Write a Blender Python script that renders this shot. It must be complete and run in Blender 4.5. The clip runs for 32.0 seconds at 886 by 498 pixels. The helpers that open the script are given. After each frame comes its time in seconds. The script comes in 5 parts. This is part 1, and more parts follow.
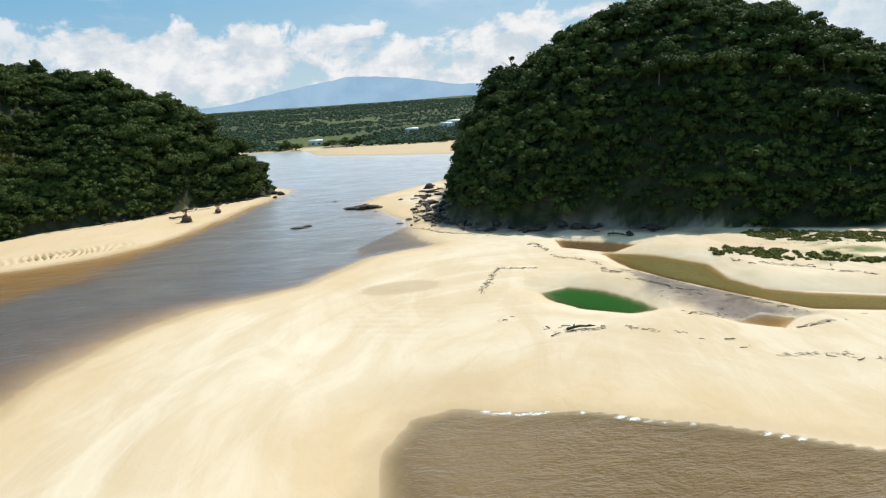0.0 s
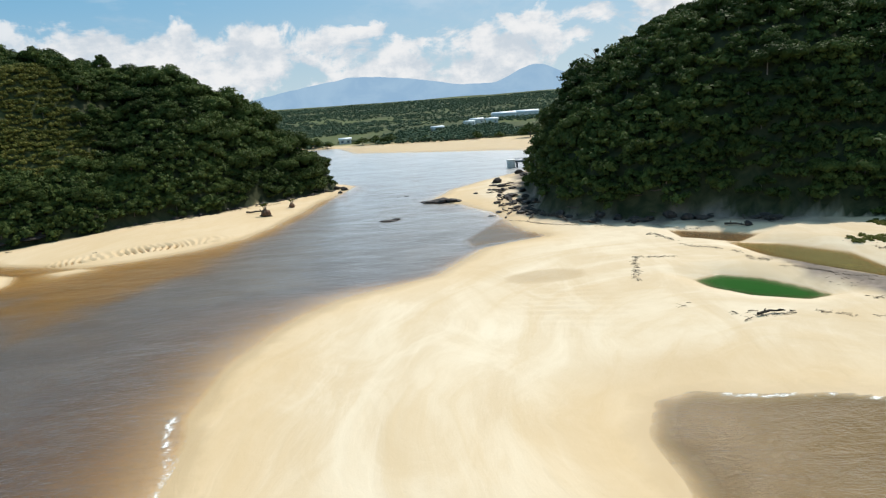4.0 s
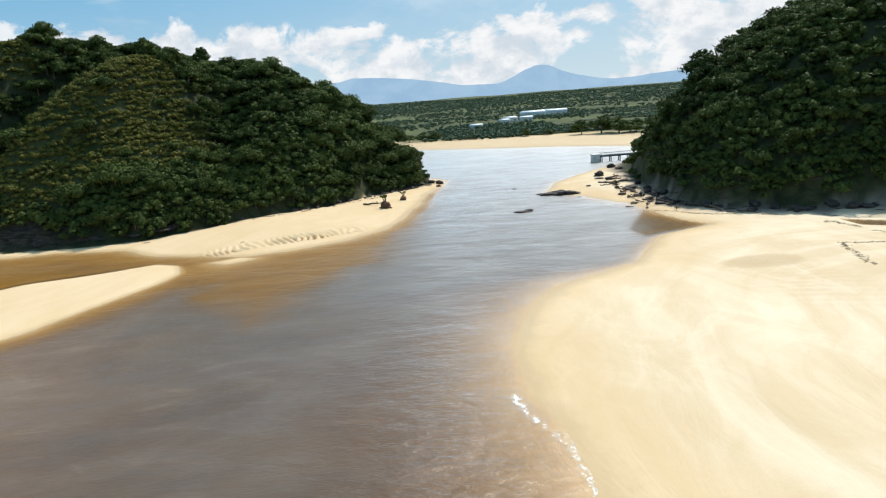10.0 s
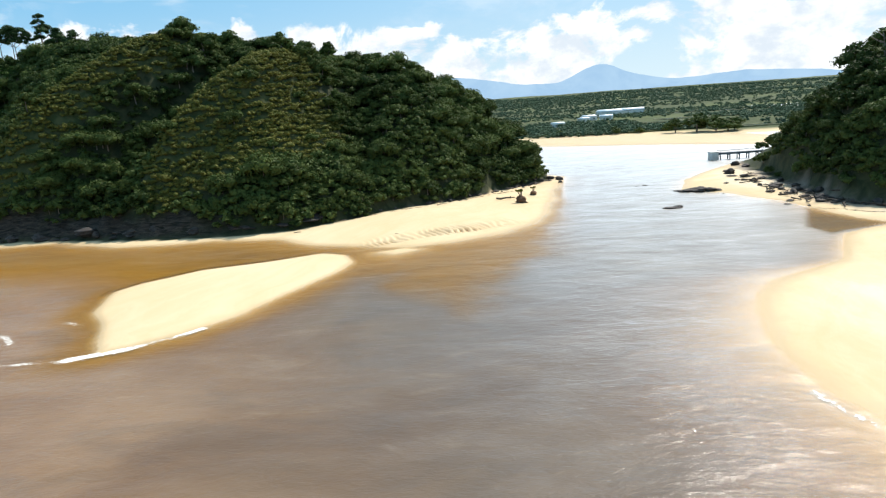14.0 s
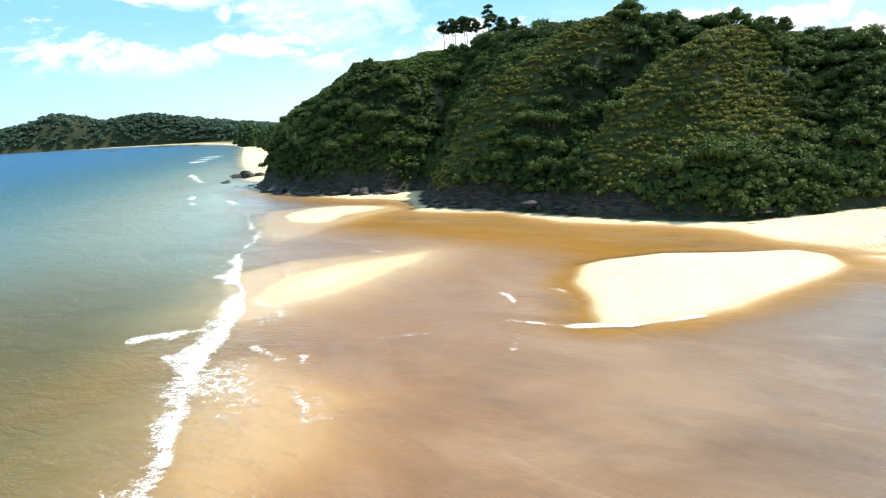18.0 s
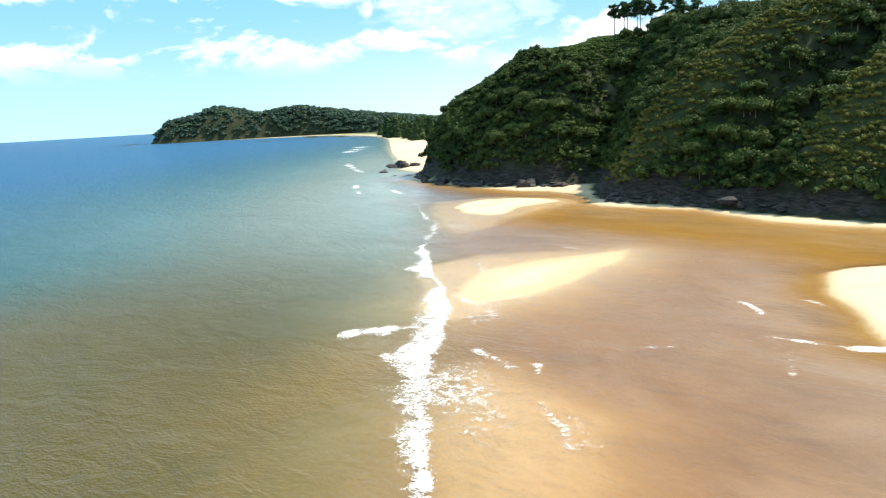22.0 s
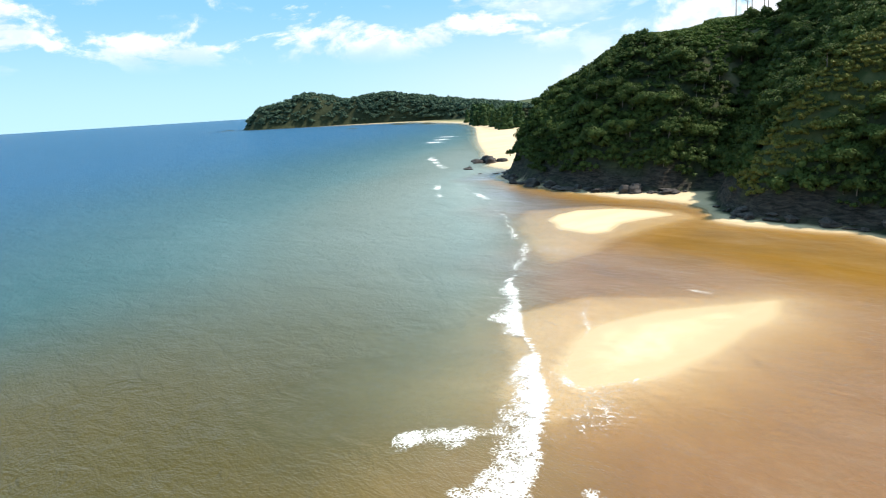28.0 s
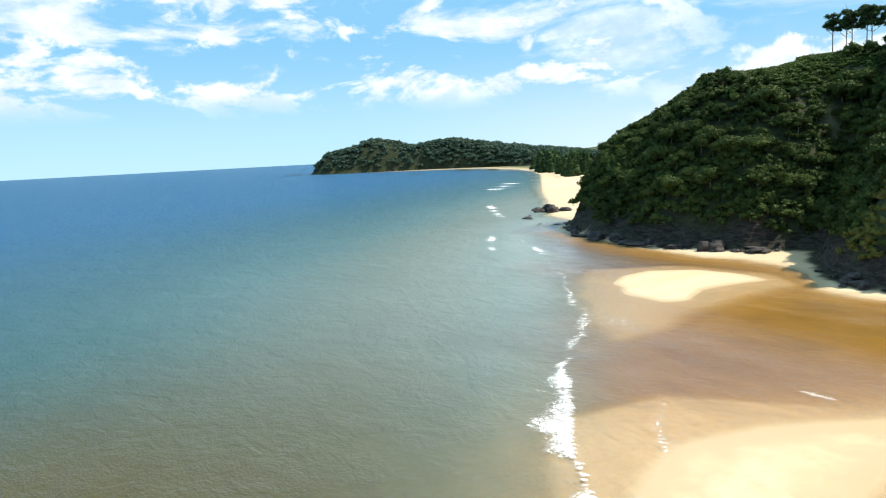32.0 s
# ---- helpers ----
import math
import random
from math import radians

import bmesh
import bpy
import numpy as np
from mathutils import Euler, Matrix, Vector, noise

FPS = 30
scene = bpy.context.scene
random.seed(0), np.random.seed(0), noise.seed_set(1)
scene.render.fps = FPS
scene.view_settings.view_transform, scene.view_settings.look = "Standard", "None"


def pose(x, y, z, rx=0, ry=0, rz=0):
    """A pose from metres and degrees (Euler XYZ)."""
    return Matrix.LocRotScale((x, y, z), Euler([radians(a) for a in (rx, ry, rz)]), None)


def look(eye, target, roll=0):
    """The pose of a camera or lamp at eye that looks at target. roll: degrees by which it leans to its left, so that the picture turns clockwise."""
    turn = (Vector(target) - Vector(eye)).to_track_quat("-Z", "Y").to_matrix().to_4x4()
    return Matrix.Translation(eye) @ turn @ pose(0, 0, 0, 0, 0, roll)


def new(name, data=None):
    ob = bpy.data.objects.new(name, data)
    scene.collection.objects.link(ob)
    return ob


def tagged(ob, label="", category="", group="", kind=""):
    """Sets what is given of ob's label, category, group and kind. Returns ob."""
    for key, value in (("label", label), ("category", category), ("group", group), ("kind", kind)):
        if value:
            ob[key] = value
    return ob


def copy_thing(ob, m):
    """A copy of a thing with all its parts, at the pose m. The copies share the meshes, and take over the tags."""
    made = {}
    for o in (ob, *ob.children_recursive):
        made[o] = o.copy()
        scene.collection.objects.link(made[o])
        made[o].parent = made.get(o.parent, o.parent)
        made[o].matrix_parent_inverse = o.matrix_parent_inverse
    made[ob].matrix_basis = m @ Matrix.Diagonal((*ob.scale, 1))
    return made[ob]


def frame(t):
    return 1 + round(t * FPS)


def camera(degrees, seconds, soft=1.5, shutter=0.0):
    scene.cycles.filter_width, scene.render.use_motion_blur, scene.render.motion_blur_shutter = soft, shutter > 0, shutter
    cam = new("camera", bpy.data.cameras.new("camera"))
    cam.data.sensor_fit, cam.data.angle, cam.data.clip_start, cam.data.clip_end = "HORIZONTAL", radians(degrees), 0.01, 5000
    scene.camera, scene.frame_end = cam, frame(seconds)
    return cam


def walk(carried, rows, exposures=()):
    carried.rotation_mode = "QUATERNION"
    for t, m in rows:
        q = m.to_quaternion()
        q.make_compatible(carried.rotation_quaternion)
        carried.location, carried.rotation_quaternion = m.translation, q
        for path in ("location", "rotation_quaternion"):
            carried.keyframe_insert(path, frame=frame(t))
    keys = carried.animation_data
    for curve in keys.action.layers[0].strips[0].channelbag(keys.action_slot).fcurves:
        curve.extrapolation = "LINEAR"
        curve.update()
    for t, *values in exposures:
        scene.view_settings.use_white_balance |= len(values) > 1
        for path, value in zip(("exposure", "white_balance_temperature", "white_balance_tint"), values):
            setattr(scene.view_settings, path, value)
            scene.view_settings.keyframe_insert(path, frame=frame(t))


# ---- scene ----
cam = camera(64.93, 32.0, soft=1.2)
# seconds, metres, degrees
ROWS = [
    (0, -7.34, -3.02, 26.76, 77.76, 3.99, -2.53),
    (0.5, -9.93, -2.80, 26.64, 77.78, 4.00, -2.52),
    (1, -12.42, -2.49, 26.59, 77.78, 4.03, -2.51),
    (1.5, -14.94, -2.26, 26.43, 77.82, 4.04, -2.49),
    (2, -17.49, -2.10, 26.32, 77.85, 4.07, -2.51),
    (2.5, -19.95, -1.73, 26.28, 77.83, 4.09, -2.51),
    (3, -22.62, -1.63, 26.28, 77.82, 4.10, -2.52),
    (3.5, -25.31, -1.63, 26.30, 77.81, 4.12, -2.55),
    (5.5, -35.87, -1.23, 26.30, 77.84, 4.23, -2.69),
    (6, -38.46, -1.15, 26.23, 77.87, 4.23, -2.69),
    (6.5, -41.04, -1.09, 26.11, 77.90, 4.22, -2.68),
    (7, -43.55, -0.96, 25.97, 77.93, 4.19, -2.65),
    (7.5, -46.00, -0.89, 25.84, 77.96, 4.17, -2.65),
    (8, -48.49, -0.56, 25.84, 77.96, 4.16, -2.64),
    (8.5, -51.03, -0.26, 25.94, 77.92, 4.15, -2.64),
    (9, -53.55, -0.16, 26.06, 77.89, 4.16, -2.63),
    (9.5, -56.12, -0.05, 26.03, 77.90, 4.16, -2.63),
    (10, -58.63, 0.09, 26.05, 77.91, 4.12, -2.63),
    (10.5, -61.19, 0.23, 26.03, 77.94, 4.08, -2.65),
    (11, -63.67, 0.34, 26.10, 77.93, 4.08, -2.63),
    (11.5, -66.16, 0.49, 25.99, 77.97, 4.05, -2.62),
    (12, -68.62, 0.68, 25.97, 77.98, 4.00, -2.63),
    (12.5, -71.13, 0.88, 25.98, 77.97, 3.96, -2.64),
    (13, -73.83, 1.04, 25.97, 78.00, 3.91, -2.23),
    (13.5, -76.82, 1.08, 25.99, 78.11, 3.90, -0.39),
    (15.5, -87.05, 2.15, 25.97, 78.55, 3.69, 10.12),
    (16, -89.62, 1.94, 25.69, 78.72, 3.59, 14.27),
    (16.5, -91.96, 1.58, 25.59, 78.84, 3.45, 18.56),
    (17, -94.10, 1.18, 25.77, 78.91, 3.35, 22.95),
    (17.5, -96.15, 0.50, 25.72, 79.00, 3.21, 27.26),
    (18, -98.34, 0.12, 25.58, 79.04, 3.13, 31.11),
    (18.5, -100.57, -0.08, 25.40, 79.04, 3.02, 34.74),
    (19, -102.57, -0.05, 25.20, 79.06, 2.98, 38.37),
    (19.5, -104.18, 0.23, 25.08, 78.99, 2.93, 40.13),
    (20, -105.79, 0.22, 24.86, 79.03, 2.94, 40.62),
    (20.5, -107.61, 0.15, 24.80, 79.02, 3.02, 40.85),
    (21, -109.49, -0.08, 24.64, 79.05, 3.01, 40.96),
    (21.5, -111.54, -0.03, 24.85, 79.04, 3.06, 41.28),
    (22, -112.99, 0.25, 24.98, 79.04, 3.13, 41.89),
    (22.5, -114.32, 0.88, 25.07, 78.99, 3.13, 42.40),
    (23, -115.60, 1.68, 25.15, 78.97, 3.05, 42.78),
    (23.5, -117.02, 2.64, 25.00, 79.00, 3.01, 43.10),
    (24, -118.43, 3.78, 24.85, 79.02, 3.01, 43.35),
    (24.5, -120.12, 5.28, 24.75, 78.99, 3.02, 43.57),
    (25, -121.59, 6.33, 24.85, 78.90, 3.01, 43.69),
    (25.5, -122.91, 7.04, 25.17, 78.81, 3.05, 44.07),
    (27.5, -129.02, 17.12, 27.92, 78.30, 3.23, 48.98),
    (28, -130.37, 17.97, 28.16, 78.21, 3.28, 48.97),
    (28.2, -130.91, 18.31, 28.26, 78.17, 3.30, 48.96),
    (28.5, -134.13, 22.78, 27.69, 81.15, 3.10, 49.27),
    (29, -135.40, 24.47, 27.75, 82.04, 3.04, 49.36),
    (29.5, -136.94, 26.22, 27.70, 82.03, 2.99, 49.75),
    (30, -138.46, 28.06, 27.56, 82.04, 2.91, 50.51),
    (30.5, -139.86, 29.87, 27.49, 82.07, 2.90, 51.30),
    (31, -141.23, 31.38, 27.44, 82.11, 2.91, 52.21),
    (31.5, -142.71, 33.05, 27.24, 82.19, 2.89, 53.41),
    (32, -144.08, 34.69, 27.21, 82.23, 2.84, 54.51),
]
EXPOSURES = [(0, -0.15), (6, -0.21), (9, -0.11), (12, 0.0), (13.5, 0.14), (16, 0.58), (18, 0.7), (24, 0.6), (28, 0.46), (32, 0.38)]
walk(cam, [(t, pose(*place)) for t, *place in ROWS], exposures=EXPOSURES)

# ---- light ----
SUN_AZ, SUN_EL = 38.0, 56.0        # degrees: to the right of +y, and up


def tree_of(mat_or_world):
    mat_or_world.use_nodes = True
    nt = mat_or_world.node_tree
    nt.nodes.clear()
    return nt


class Net:
    """Short hand for node trees."""

    def __init__(self, owner):
        self.nt = tree_of(owner)

    def n(self, kind, **values):
        node = self.nt.nodes.new(kind)
        for key, value in values.items():
            if key.startswith("i_"):
                self.put(node.inputs[key[2:].replace("_", " ")], value)
            elif key.startswith("s_"):
                self.put(node.inputs[int(key[2:])], value)
            else:
                setattr(node, key, value)
        return node

    def put(self, socket, value):
        if isinstance(value, bpy.types.NodeSocket):
            self.nt.links.new(value, socket)
        elif isinstance(value, bpy.types.Node):
            self.nt.links.new(value.outputs[0], socket)
        else:
            socket.default_value = value

    def math(self, op, a, b=0.0, c=0.0, clamp=False):
        return self.n("ShaderNodeMath", operation=op, use_clamp=clamp, s_0=a, s_1=b, s_2=c).outputs[0]

    def vmath(self, op, a, b=(0, 0, 0)):
        node = self.n("ShaderNodeVectorMath", operation=op, s_0=a, s_1=b)
        node.inputs[3].default_value = 1.1
        return node.outputs[0]

    def ramp(self, value, lo, hi, smooth=True, a=0.0, b=1.0):
        node = self.n("ShaderNodeMapRange", interpolation_type="SMOOTHSTEP" if smooth else "LINEAR", s_0=value, s_1=lo, s_2=hi, s_3=a, s_4=b)
        return node.outputs[0]

    def mix(self, fac, a, b, blend="MIX"):
        node = self.n("ShaderNodeMix", data_type="RGBA", blend_type=blend)
        self.put(node.inputs[0], fac), self.put(node.inputs[6], a), self.put(node.inputs[7], b)
        return node.outputs[2]

    def noise(self, vec, scale, detail=4.0, rough=0.55, distort=0.0, out=0):
        return self.n("ShaderNodeTexNoise", i_Vector=vec, i_Scale=scale, i_Detail=detail, i_Roughness=rough, i_Distortion=distort).outputs[out]

    def attr(self, name):
        return self.n("ShaderNodeAttribute", attribute_name=name).outputs[2]

    def bump(self, height, strength, distance=0.1, normal=None):
        node = self.n("ShaderNodeBump", i_Height=height, i_Strength=strength, i_Distance=distance)
        if normal is not None:
            self.put(node.inputs["Normal"], normal)
        return node.outputs[0]


def rgb(r, g, b):
    return (r, g, b, 1.0)


sun_way = Vector((math.sin(radians(SUN_AZ)) * math.cos(radians(SUN_EL)), math.cos(radians(SUN_AZ)) * math.cos(radians(SUN_EL)), math.sin(radians(SUN_EL))))
sun = new("sun", bpy.data.lights.new("sun", "SUN"))
sun.data.energy, sun.data.angle, sun.data.color = 5.0, radians(0.6), (1.0, 0.95, 0.86)
sun.matrix_world = look(sun_way * 300, (0, 0, 0))


def make_world():
    world = bpy.data.worlds.new("sky")
    scene.world = world
    w = Net(world)
    way = w.n("ShaderNodeTexCoord").outputs["Generated"]
    parts = w.n("ShaderNodeSeparateXYZ", s_0=way)
    x, y, z = parts.outputs
    up = w.math("MAXIMUM", z, 0.012)
    bent = w.n("ShaderNodeCombineXYZ", s_0=x, s_1=y, s_2=up)
    sky = w.n("ShaderNodeTexSky", sky_type="NISHITA", sun_disc=False, sun_elevation=radians(SUN_EL), sun_rotation=radians(SUN_AZ), air_density=1.0, dust_density=1.2, ozone_density=2.0, i_Vector=bent)
    # heaped clouds stand along the land's horizon, thin ones drift over the sea
    tall = w.n("ShaderNodeCombineXYZ", s_0=x, s_1=y, s_2=w.math("MULTIPLY", z, 1.5))
    heap = w.noise(tall, 11.0, 9.0, 0.6, 0.25)
    large = w.noise(tall, 3.2, 3.0, 0.5)
    inland = w.ramp(y, 0.72, 0.93)
    top = w.ramp(z, 0.075, 0.17, True, 0.10, -0.32)
    puff = w.math("ADD", w.math("ADD", heap, top), w.math("MULTIPLY", w.math("SUBTRACT", large, 0.5), 0.5))
    cumulus = w.math("MULTIPLY", w.ramp(puff, 0.50, 0.60), inland)
    flat = w.n("ShaderNodeCombineXYZ", s_0=x, s_1=y, s_2=w.math("MULTIPLY", z, 3.2))
    wisp = w.noise(flat, 4.5, 8.0, 0.58, 0.3)
    band = w.math("MULTIPLY", w.ramp(z, 0.07, 0.13), w.ramp(z, 0.30, 0.2))
    thin = w.math("MULTIPLY", w.math("MULTIPLY", w.ramp(wisp, 0.50, 0.64), band), w.ramp(y, 0.95, 0.6, False, 0.25, 0.8))
    fleece = w.noise(w.n("ShaderNodeCombineXYZ", s_0=x, s_1=y, s_2=w.math("MULTIPLY", z, 2.2)), 7.5, 8.0, 0.6, 0.35)
    heaps = w.math("MULTIPLY", w.math("MULTIPLY", w.ramp(fleece, 0.50, 0.60), w.math("MULTIPLY", w.ramp(z, 0.055, 0.10), w.ramp(z, 0.27, 0.20))), w.ramp(y, 0.88, 0.75, True, 0.0, 0.9))
    cover = w.math("MAXIMUM", w.math("MAXIMUM", cumulus, thin), heaps, clamp=True)
    shade = w.noise(tall, 22.0, 6.0, 0.6)
    cloud = w.mix(w.ramp(shade, 0.35, 0.65), rgb(8.0, 8.9, 9.8), rgb(11.6, 11.7, 11.8))
    clear = w.mix(0.85, sky.outputs[0], rgb(2.6, 6.3, 9.6))
    veil = w.mix(w.ramp(z, 0.17, -0.02), clear, w.mix(w.ramp(y, 0.45, 0.85), rgb(5.3, 8.3, 9.8), rgb(7.2, 9.0, 9.8)))
    toward = w.n("ShaderNodeVectorMath", operation="DOT_PRODUCT", s_0=way, s_1=tuple(sun_way)).outputs["Value"]
    veil = w.mix(w.math("MULTIPLY", w.ramp(toward, 0.30, 0.95), 0.45), veil, rgb(11.0, 12.2, 12.8))
    colour = w.mix(cover, veil, cloud)
    back = w.n("ShaderNodeBackground", i_Color=colour, i_Strength=0.085)
    w.nt.links.new(back.outputs[0], w.n("ShaderNodeOutputWorld").inputs[0])


make_world()


# ---- materials ----
def finish(w, shader):
    w.nt.links.new(shader if isinstance(shader, bpy.types.NodeSocket) else shader.outputs[0], w.n("ShaderNodeOutputMaterial").inputs[0])


def ground_material():
    m = bpy.data.materials.new("sand_and_soil")
    w = Net(m)
    place = w.n("ShaderNodeNewGeometry").outputs["Position"]
    height = w.n("ShaderNodeSeparateXYZ", s_0=place).outputs[2]
    swirl = w.noise(place, 0.017, 3.5, 0.5, 1.6)
    fine = w.noise(place, 0.35, 6.0, 0.62, 0.6)
    grain = w.noise(place, 9.0, 4.0, 0.7)
    cloudy = w.noise(w.n("ShaderNodeMapping", i_Vector=place, i_Rotation=(0, 0, radians(-35)), i_Scale=(1.0, 0.45, 1.0)), 0.11, 6.0, 0.62, 1.2)
    pale = w.mix(w.math("MULTIPLY_ADD", w.ramp(cloudy, 0.36, 0.64), 0.55, w.math("MULTIPLY", w.ramp(swirl, 0.32, 0.68), 0.45)), rgb(0.585, 0.452, 0.292), rgb(0.72, 0.61, 0.455))
    sand = w.mix(w.math("MULTIPLY", w.ramp(fine, 0.35, 0.7), 0.16), pale, rgb(0.635, 0.505, 0.34))
    sand = w.mix(w.math("MULTIPLY", grain, 0.18), sand, rgb(0.40, 0.30, 0.18))
    # drift lines sweep round the bank as the ebb left them
    across = w.n("ShaderNodeSeparateXYZ", s_0=w.n("ShaderNodeMapping", i_Vector=place, i_Location=(-0.1, -0.64, 0), i_Scale=(0.0200, 0.0142, 0.0)))
    ring = w.math("SQRT", w.math("ADD", w.math("MULTIPLY", across.outputs[0], across.outputs[0]), w.math("MULTIPLY", across.outputs[1], across.outputs[1])))
    lines = w.n("ShaderNodeCombineXYZ", s_0=w.math("MULTIPLY_ADD", ring, 15.0, w.math("MULTIPLY", swirl, 5.5)), s_1=w.math("MULTIPLY", w.math("ARCTAN2", across.outputs[1], w.math("MULTIPLY", across.outputs[0], -1.0)), 1.6), s_2=w.math("MULTIPLY", swirl, 1.5))
    flow = w.noise(lines, 1.0, 5.0, 0.55, 0.4)
    sand = w.mix(w.math("MULTIPLY", w.ramp(flow, 0.48, 0.68), 0.42), sand, rgb(0.55, 0.405, 0.235))
    sand = w.mix(w.math("MULTIPLY", w.ramp(flow, 0.47, 0.30), 0.28), sand, rgb(0.755, 0.665, 0.52))
    rim = w.ramp(w.math("ADD", w.attr("reach"), w.math("MULTIPLY", swirl, 14.0)), 20.0, 8.0)
    sand = w.mix(w.math("MULTIPLY", rim, 0.6), sand, rgb(0.575, 0.41, 0.225))
    edge = w.math("ADD", height, w.math("MULTIPLY", w.math("SUBTRACT", fine, 0.5), 0.22))
    wet = w.math("MAXIMUM", w.ramp(edge, 0.17, 0.03), w.attr("damp"))
    sand = w.mix(w.math("MULTIPLY", wet, 0.7), sand, rgb(0.46, 0.325, 0.172))
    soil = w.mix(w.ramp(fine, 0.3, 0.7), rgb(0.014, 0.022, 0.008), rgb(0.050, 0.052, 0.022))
    grass = w.mix(w.ramp(fine, 0.35, 0.65), rgb(0.10, 0.15, 0.035), rgb(0.19, 0.20, 0.07))
    # grey silt colour, also used to darken the shaded foot of the east hill
    silt_and_shade = w.mix(w.ramp(fine, 0.3, 0.7), rgb(0.085, 0.068, 0.060), rgb(0.21, 0.168, 0.145))
    colour = w.mix(w.attr("silt_and_shade"), sand, silt_and_shade)
    colour = w.mix(w.attr("grass"), colour, grass)
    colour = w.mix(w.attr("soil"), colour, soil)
    seam = w.noise(w.n("ShaderNodeMapping", i_Vector=place, i_Scale=(0.35, 0.35, 1.6)), 1.0, 7.0, 0.68, 0.8)
    crag = w.mix(w.ramp(seam, 0.35, 0.68), rgb(0.011, 0.010, 0.008), rgb(0.070, 0.054, 0.042))
    colour = w.mix(w.attr("crag"), colour, crag)
    rough = w.ramp(w.math("MULTIPLY", wet, w.math("SUBTRACT", 1.0, w.attr("soil"))), 0.0, 1.0, False, 0.95, 0.42)
    streaks = w.n("ShaderNodeTexWave", wave_type="BANDS", bands_direction="DIAGONAL", i_Vector=place, i_Scale=0.35, i_Distortion=9.0, i_Detail=3.0, i_Detail_Scale=0.5).outputs[0]
    relief = w.math("ADD", w.math("MULTIPLY", fine, 0.3), w.math("ADD", w.math("MULTIPLY", grain, 0.12), w.math("ADD", w.math("MULTIPLY", streaks, 0.015), w.math("MULTIPLY_ADD", flow, 0.9, w.math("MULTIPLY", cloudy, 0.9)))))
    relief = w.math("ADD", relief, w.math("MULTIPLY", w.math("MULTIPLY", seam, w.attr("crag")), 6.0))
    body = w.n("ShaderNodeBsdfPrincipled", i_Base_Color=colour, i_Roughness=rough, i_Normal=w.bump(relief, 0.5, 0.25))
    body.inputs["Specular IOR Level"].default_value = 0.25
    finish(w, body)
    return m


def water_material():
    m = bpy.data.materials.new("tea_coloured_water")
    w = Net(m)
    place = w.n("ShaderNodeNewGeometry").outputs["Position"]
    depth, tea, off, foam, algae = w.attr("depth"), w.attr("tea"), w.attr("offshore"), w.attr("foam"), w.attr("algae")
    cloudy = w.noise(place, 0.035, 4.0, 0.6, 1.0)
    deep = w.math("MULTIPLY", depth, w.ramp(cloudy, 0.2, 0.8, False, 0.6, 1.4))
    def power(base):
        return w.math("POWER", base, deep)
    brown = w.n("ShaderNodeCombineXYZ", s_0=power(0.74), s_1=power(0.48), s_2=power(0.17))
    clear = w.n("ShaderNodeCombineXYZ", s_0=power(0.55), s_1=power(0.70), s_2=power(0.62))
    tint = w.mix(tea, clear, brown)
    near = w.mix(w.ramp(off, 0.0, 0.05), rgb(0.26, 0.165, 0.055), rgb(0.086, 0.066, 0.018))
    sea = w.mix(w.ramp(off, 0.06, 0.26), near, rgb(0.034, 0.090, 0.090))
    # paler shallows, with the bright sky's reflection painted into the colour
    sea = w.mix(w.math("MULTIPLY", w.attr("pale"), 0.9), sea, rgb(0.25, 0.33, 0.32))
    sea = w.mix(w.ramp(off, 0.16, 0.75), sea, rgb(0.020, 0.092, 0.18))
    river = w.mix(w.ramp(cloudy, 0.35, 0.7), rgb(0.080, 0.044, 0.018), rgb(0.112, 0.070, 0.036))
    river = w.mix(w.attr("silted"), river, w.mix(w.ramp(cloudy, 0.35, 0.7), rgb(0.235, 0.118, 0.045), rgb(0.315, 0.175, 0.080)))
    river = w.mix(w.attr("gold"), river, w.mix(w.ramp(deep, 0.4, 2.0), rgb(0.28, 0.138, 0.008), rgb(0.125, 0.054, 0.003)))
    murk = w.mix(tea, sea, river)
    # silt streaks, also painting the dark and bright sides of ripples into the murk
    silt_ripple_tone = w.noise(w.n("ShaderNodeMapping", i_Vector=place, i_Rotation=(0, 0, radians(50)), i_Scale=(0.35, 1.0, 1.0)), 0.14, 6.0, 0.66, 1.2)
    murk = w.mix(w.math("MULTIPLY", w.ramp(silt_ripple_tone, 0.46, 0.66), w.math("MULTIPLY_ADD", tea, 0.28, 0.08)), murk, w.mix(0.55, murk, rgb(0.02, 0.018, 0.012)))
    murk = w.mix(w.math("MULTIPLY", w.ramp(silt_ripple_tone, 0.46, 0.30), w.math("MULTIPLY", tea, 0.25)), murk, w.mix(0.6, murk, rgb(0.42, 0.33, 0.23)))
    murk = w.mix(w.ramp(algae, 0.0, 0.5), murk, rgb(0.17, 0.14, 0.045))
    murk = w.mix(w.ramp(algae, 0.5, 1.0), murk, rgb(0.022, 0.085, 0.018))
    thick = w.math("SUBTRACT", 1.0, w.math("POWER", 0.20, deep), clamp=True)
    # small wind waves, longer ones out at sea
    stretch = w.n("ShaderNodeMapping", i_Vector=place, i_Rotation=(0, 0, radians(8)), i_Scale=(0.55, 1.0, 1.0))
    chop = w.noise(stretch, 1.1, 6.0, 0.66, 0.6)
    swell = w.noise(stretch, 0.16, 3.0, 0.5, 0.6)
    ripple = w.noise(stretch, 0.42, 4.0, 0.6, 0.9)
    waves = w.math("ADD", w.math("MULTIPLY", chop, 0.4), w.math("ADD", w.math("MULTIPLY", ripple, w.math("MULTIPLY_ADD", tea, -0.65, 1.25)), w.math("MULTIPLY", swell, 1.5)))
